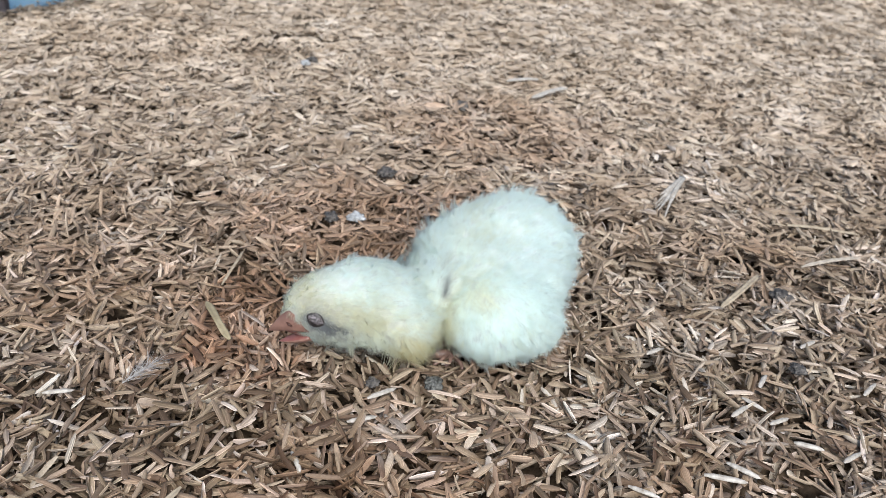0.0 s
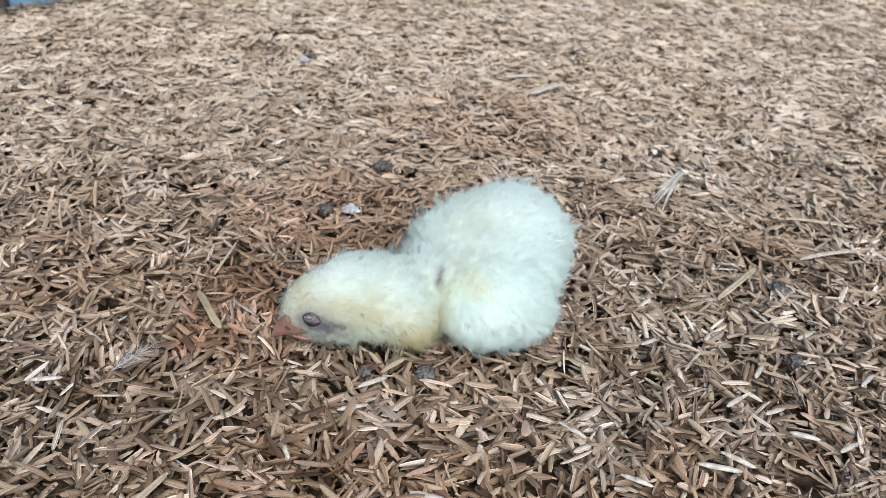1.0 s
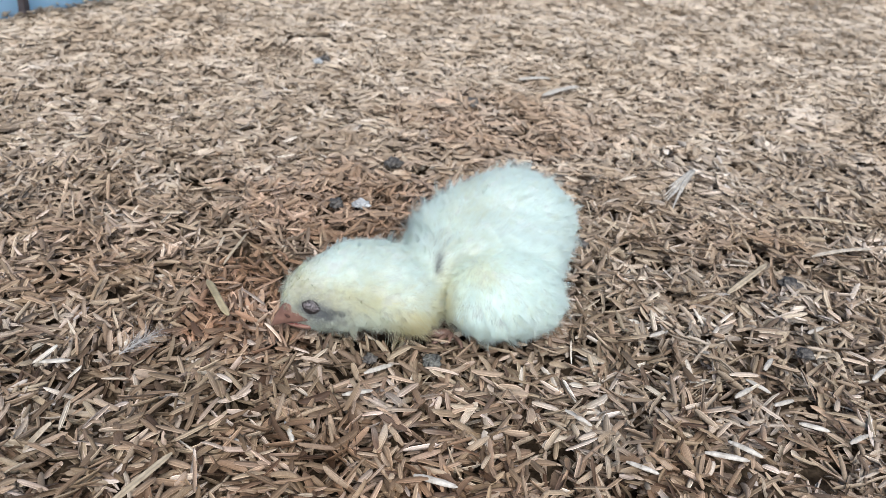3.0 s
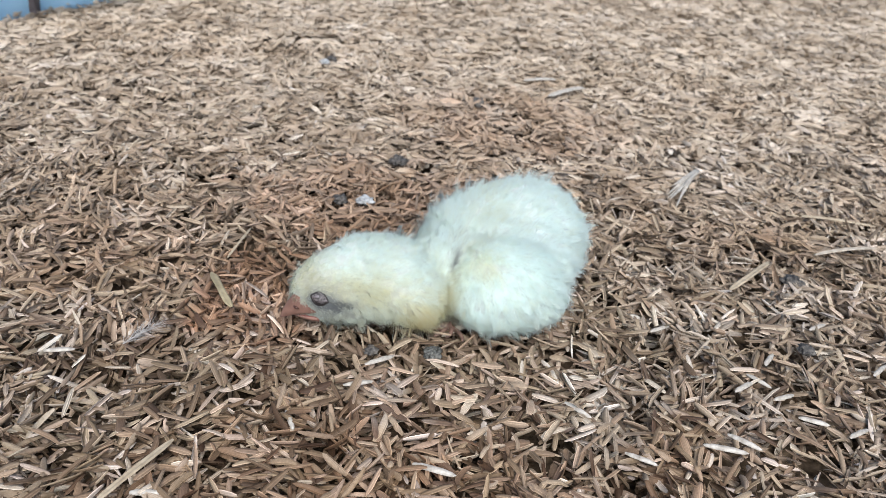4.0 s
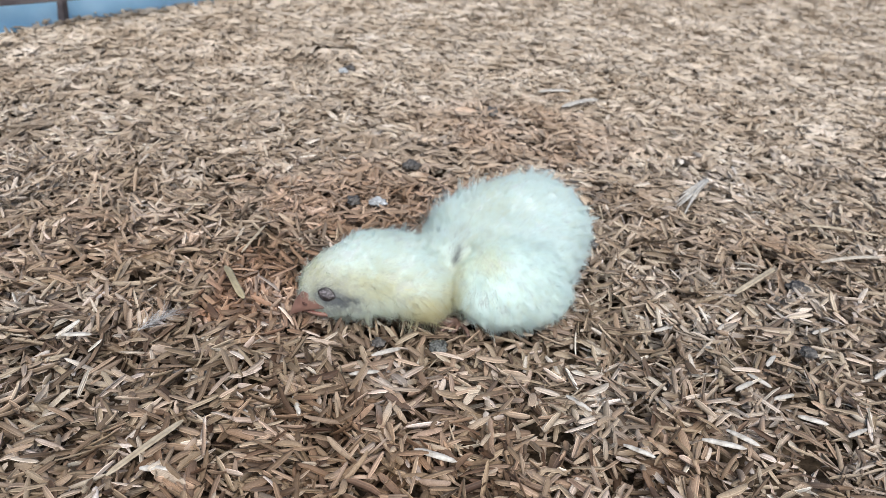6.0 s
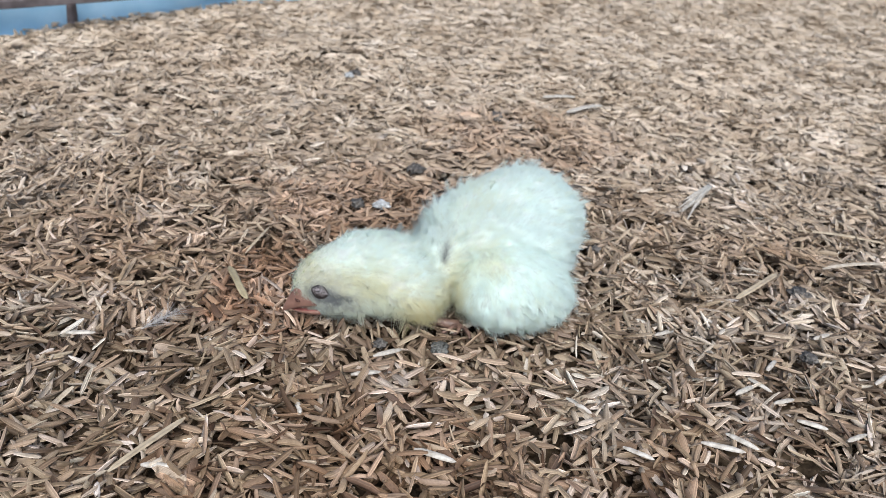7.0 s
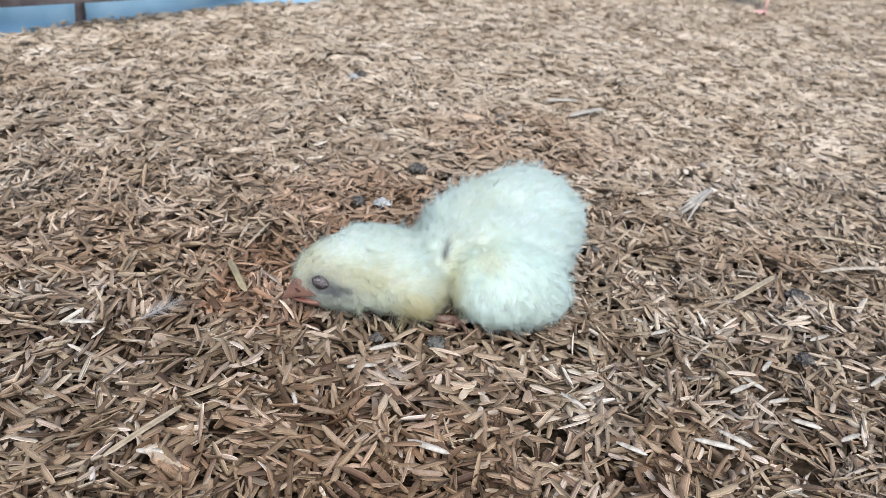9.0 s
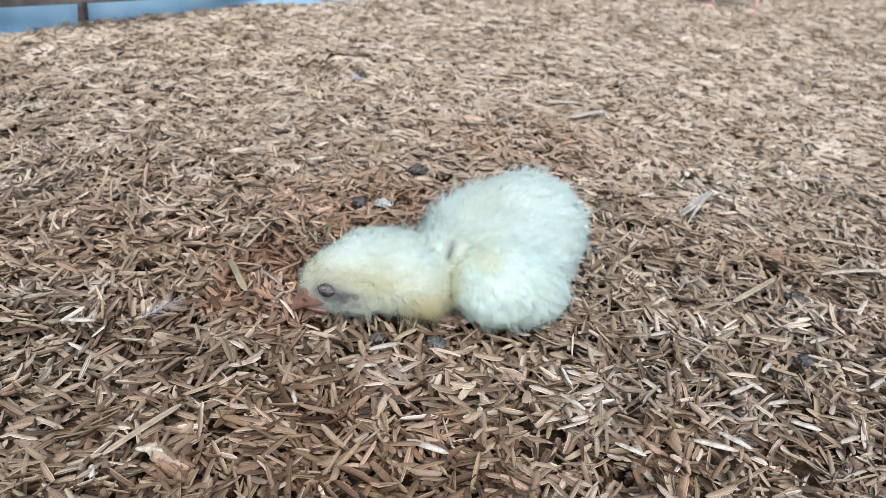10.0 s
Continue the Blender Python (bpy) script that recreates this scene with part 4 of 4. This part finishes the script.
# ---- what moves ----
# seconds, head shift along x, head lift at the eye (mm), jaw opening in degrees
GASPS = [(0, -1.0, 5.2, 25), (0.2, -1.1, 4.2, 21), (0.4, -0.7, 3.0, 12), (0.6, -0.3, 2.2, 6), (0.8, 0.4, 2.0, 2), (1.0, 1.0, 1.9, 0), (1.5, 1.3, 1.9, 0), (1.8, 1.0, 1.8, 1),
         (1.9, 1.4, 3.4, 14), (2.0, 1.6, 5.0, 26), (2.2, -0.7, 5.2, 22), (2.4, -1.6, 4.3, 17), (2.5, -1.7, 3.9, 13), (2.7, -1.5, 2.7, 7), (3.2, -0.5, 1.2, 3), (3.8, 0.0, 1.0, 3), (4.0, 0.8, 1.6, 2),
         (4.2, 0.6, 1.9, 4), (4.3, 0.1, 3.4, 20), (4.4, -0.5, 4.6, 28), (4.5, -1.4, 5.0, 26), (4.6, -2.0, 4.2, 22), (4.8, -2.2, 2.7, 13), (5.0, -1.6, 1.6, 5), (5.2, -0.8, 1.1, 3), (5.5, 0.2, 0.7, 1),
         (5.7, 0.3, 0.6, 1), (6.3, 0.2, 0.6, 1), (6.5, -0.6, 3.6, 16), (6.65, -1.8, 3.4, 17), (6.8, -2.2, 2.4, 12), (7.0, -2.2, 1.2, 8), (7.2, -2.0, 0.8, 5), (7.5, -0.6, 0.5, 2), (8.0, 0.0, -0.1, 0),
         (8.5, 0.2, -0.4, 0), (8.6, 0.2, -0.3, 1), (8.8, -0.4, 1.4, 9), (9.0, -1.7, 2.0, 7), (9.2, -1.6, 0.8, 2), (9.5, -0.7, 0.3, 1), (10.0, 0.0, 0.0, 1)]
# seconds, shift along x and height of the breathing flank (mm)
BREATHS = [(0, 0.3, -0.9), (0.5, 0.2, -0.4), (1.0, 0.1, -0.4), (1.8, 0.3, -0.6), (2.1, 1.1, -0.6), (2.5, 0.6, -0.8), (3.2, 0.5, -0.6), (4.2, 0.8, -0.7), (4.5, 0.9, -1.0), (5.0, 0.3, -0.3), (5.7, 0.3, -0.5),
           (6.4, 0.4, -0.4), (6.7, 0.9, -0.5), (7.0, 0.7, -0.4), (7.5, 0.1, -0.1), (8.3, 0.3, -0.4), (8.8, 0.8, -0.6), (9.2, 0.3, -0.2), (9.6, 0.0, 0.1), (10.0, 0.0, 0.0)]

# seconds and how far the rump has sunk since the last gasp (mm)
HEAVES = [(0, 1.0), (0.2, -0.2), (0.4, -0.9), (0.6, -0.2), (0.8, 0.8), (1.0, 1.2), (1.2, 1.4), (1.4, 2.0), (1.6, 2.5), (1.8, 3.1), (2.0, 3.8), (2.2, 1.3), (2.4, -0.6), (2.6, -1.4), (2.7, -1.4), (3.2, 0.2), (3.8, 1.9),
          (4.0, 3.0), (4.2, 3.3), (4.3, 3.6), (4.4, 2.1), (4.6, -0.6), (4.8, -1.4), (5.0, -1.4), (5.2, -0.4), (5.4, 0.4), (5.6, 0.6), (6.0, 1.6), (6.4, 2.5), (6.6, 1.4), (6.8, -0.2), (7.0, -1.6), (7.2, -1.6), (7.4, -1.2),
          (7.6, -0.2), (7.8, 0.2), (8.0, 0.8), (8.2, 1.2), (8.4, 1.6), (8.6, 2.2), (8.8, 1.7), (8.9, 0.2), (9.0, -1.0), (9.2, -1.6), (9.4, -2.0), (9.6, -1.2), (9.8, -0.6), (10.0, 0.0)]


def motions():
    hx, hy, hz = lying_head.location
    jx, jy, jz = lying_jaw.location
    walk(lying_head, [(t, pose(hx + (dx - 0.22 * up) / 1000, hy, hz, 0, math.degrees(math.asin(1.12 * up / 21.5)), 0)) for t, dx, up, gape in GASPS])
    walk(lying_jaw, [(t, pose(jx, jy, jz, 0, 15 - 1.5 * gape, 0)) for t, dx, up, gape in GASPS])
    x, y, z = lying_thigh.location
    walk(lying_thigh, [(t, pose(x + dx / 1000, y, z + dz / 1000)) for t, dx, dz in BREATHS])
    for piece in (lying_body, lying_wing):
        x, y, z = piece.location
        walk(piece, [(t, pose(x + 0.0011 * sunk, y, z, 0, math.degrees(math.asin(sunk / 22.0)), 0)) for t, sunk in HEAVES])
    # the other chick comes in from the far side, step by step
    walk(walker, [(0, pose(0.46, 0.98, 0)), (6.6, pose(0.44, 0.95, 0)), (7.2, pose(0.297, 0.715, 0)), (7.8, pose(0.280, 0.690, 0)), (8.3, pose(0.262, 0.668, 0)),
                  (9.0, pose(0.246, 0.655, 0)), (9.7, pose(0.226, 0.657, 0)), (10.0, pose(0.221, 0.659, 0))])
    feet = ([(0, 0.46, 0.975), (6.6, 0.44, 0.945), (7.0, 0.34, 0.80), (7.2, 0.297, 0.690), (7.4, 0.297, 0.680), (8.0, 0.297, 0.680), (8.4, 0.285, 0.680), (9.3, 0.235, 0.665), (9.7, 0.204, 0.655), (10.0, 0.200, 0.658)],
            [(0, 0.46, 0.985), (6.6, 0.44, 0.955), (7.2, 0.31, 0.745), (7.7, 0.266, 0.690), (8.0, 0.262, 0.684), (8.3, 0.250, 0.650), (9.3, 0.248, 0.648), (10.0, 0.240, 0.656)])
    lifts = ({8.4: 0.016, 9.3: 0.016, 7.0: 0.010}, {7.2: 0.010, 8.0: 0.004})
    body = [(0, 0.46, 0.98), (6.6, 0.44, 0.95), (7.2, 0.297, 0.715), (7.8, 0.280, 0.690), (8.3, 0.262, 0.668), (9.0, 0.246, 0.655), (9.7, 0.226, 0.657), (10.0, 0.221, 0.659)]
    for leg, rows, high in zip(walker_legs, feet, lifts):
        bx = lambda t: float(np.interp(t, [b[0] for b in body], [b[1] for b in body]))
        by = lambda t: float(np.interp(t, [b[0] for b in body], [b[2] for b in body]))
        walk(leg, [(t, pose(x + 0.005 - bx(t), y - by(t), high.get(t, 0.0), 0, 0, 55)) for t, x, y in rows])


motions()
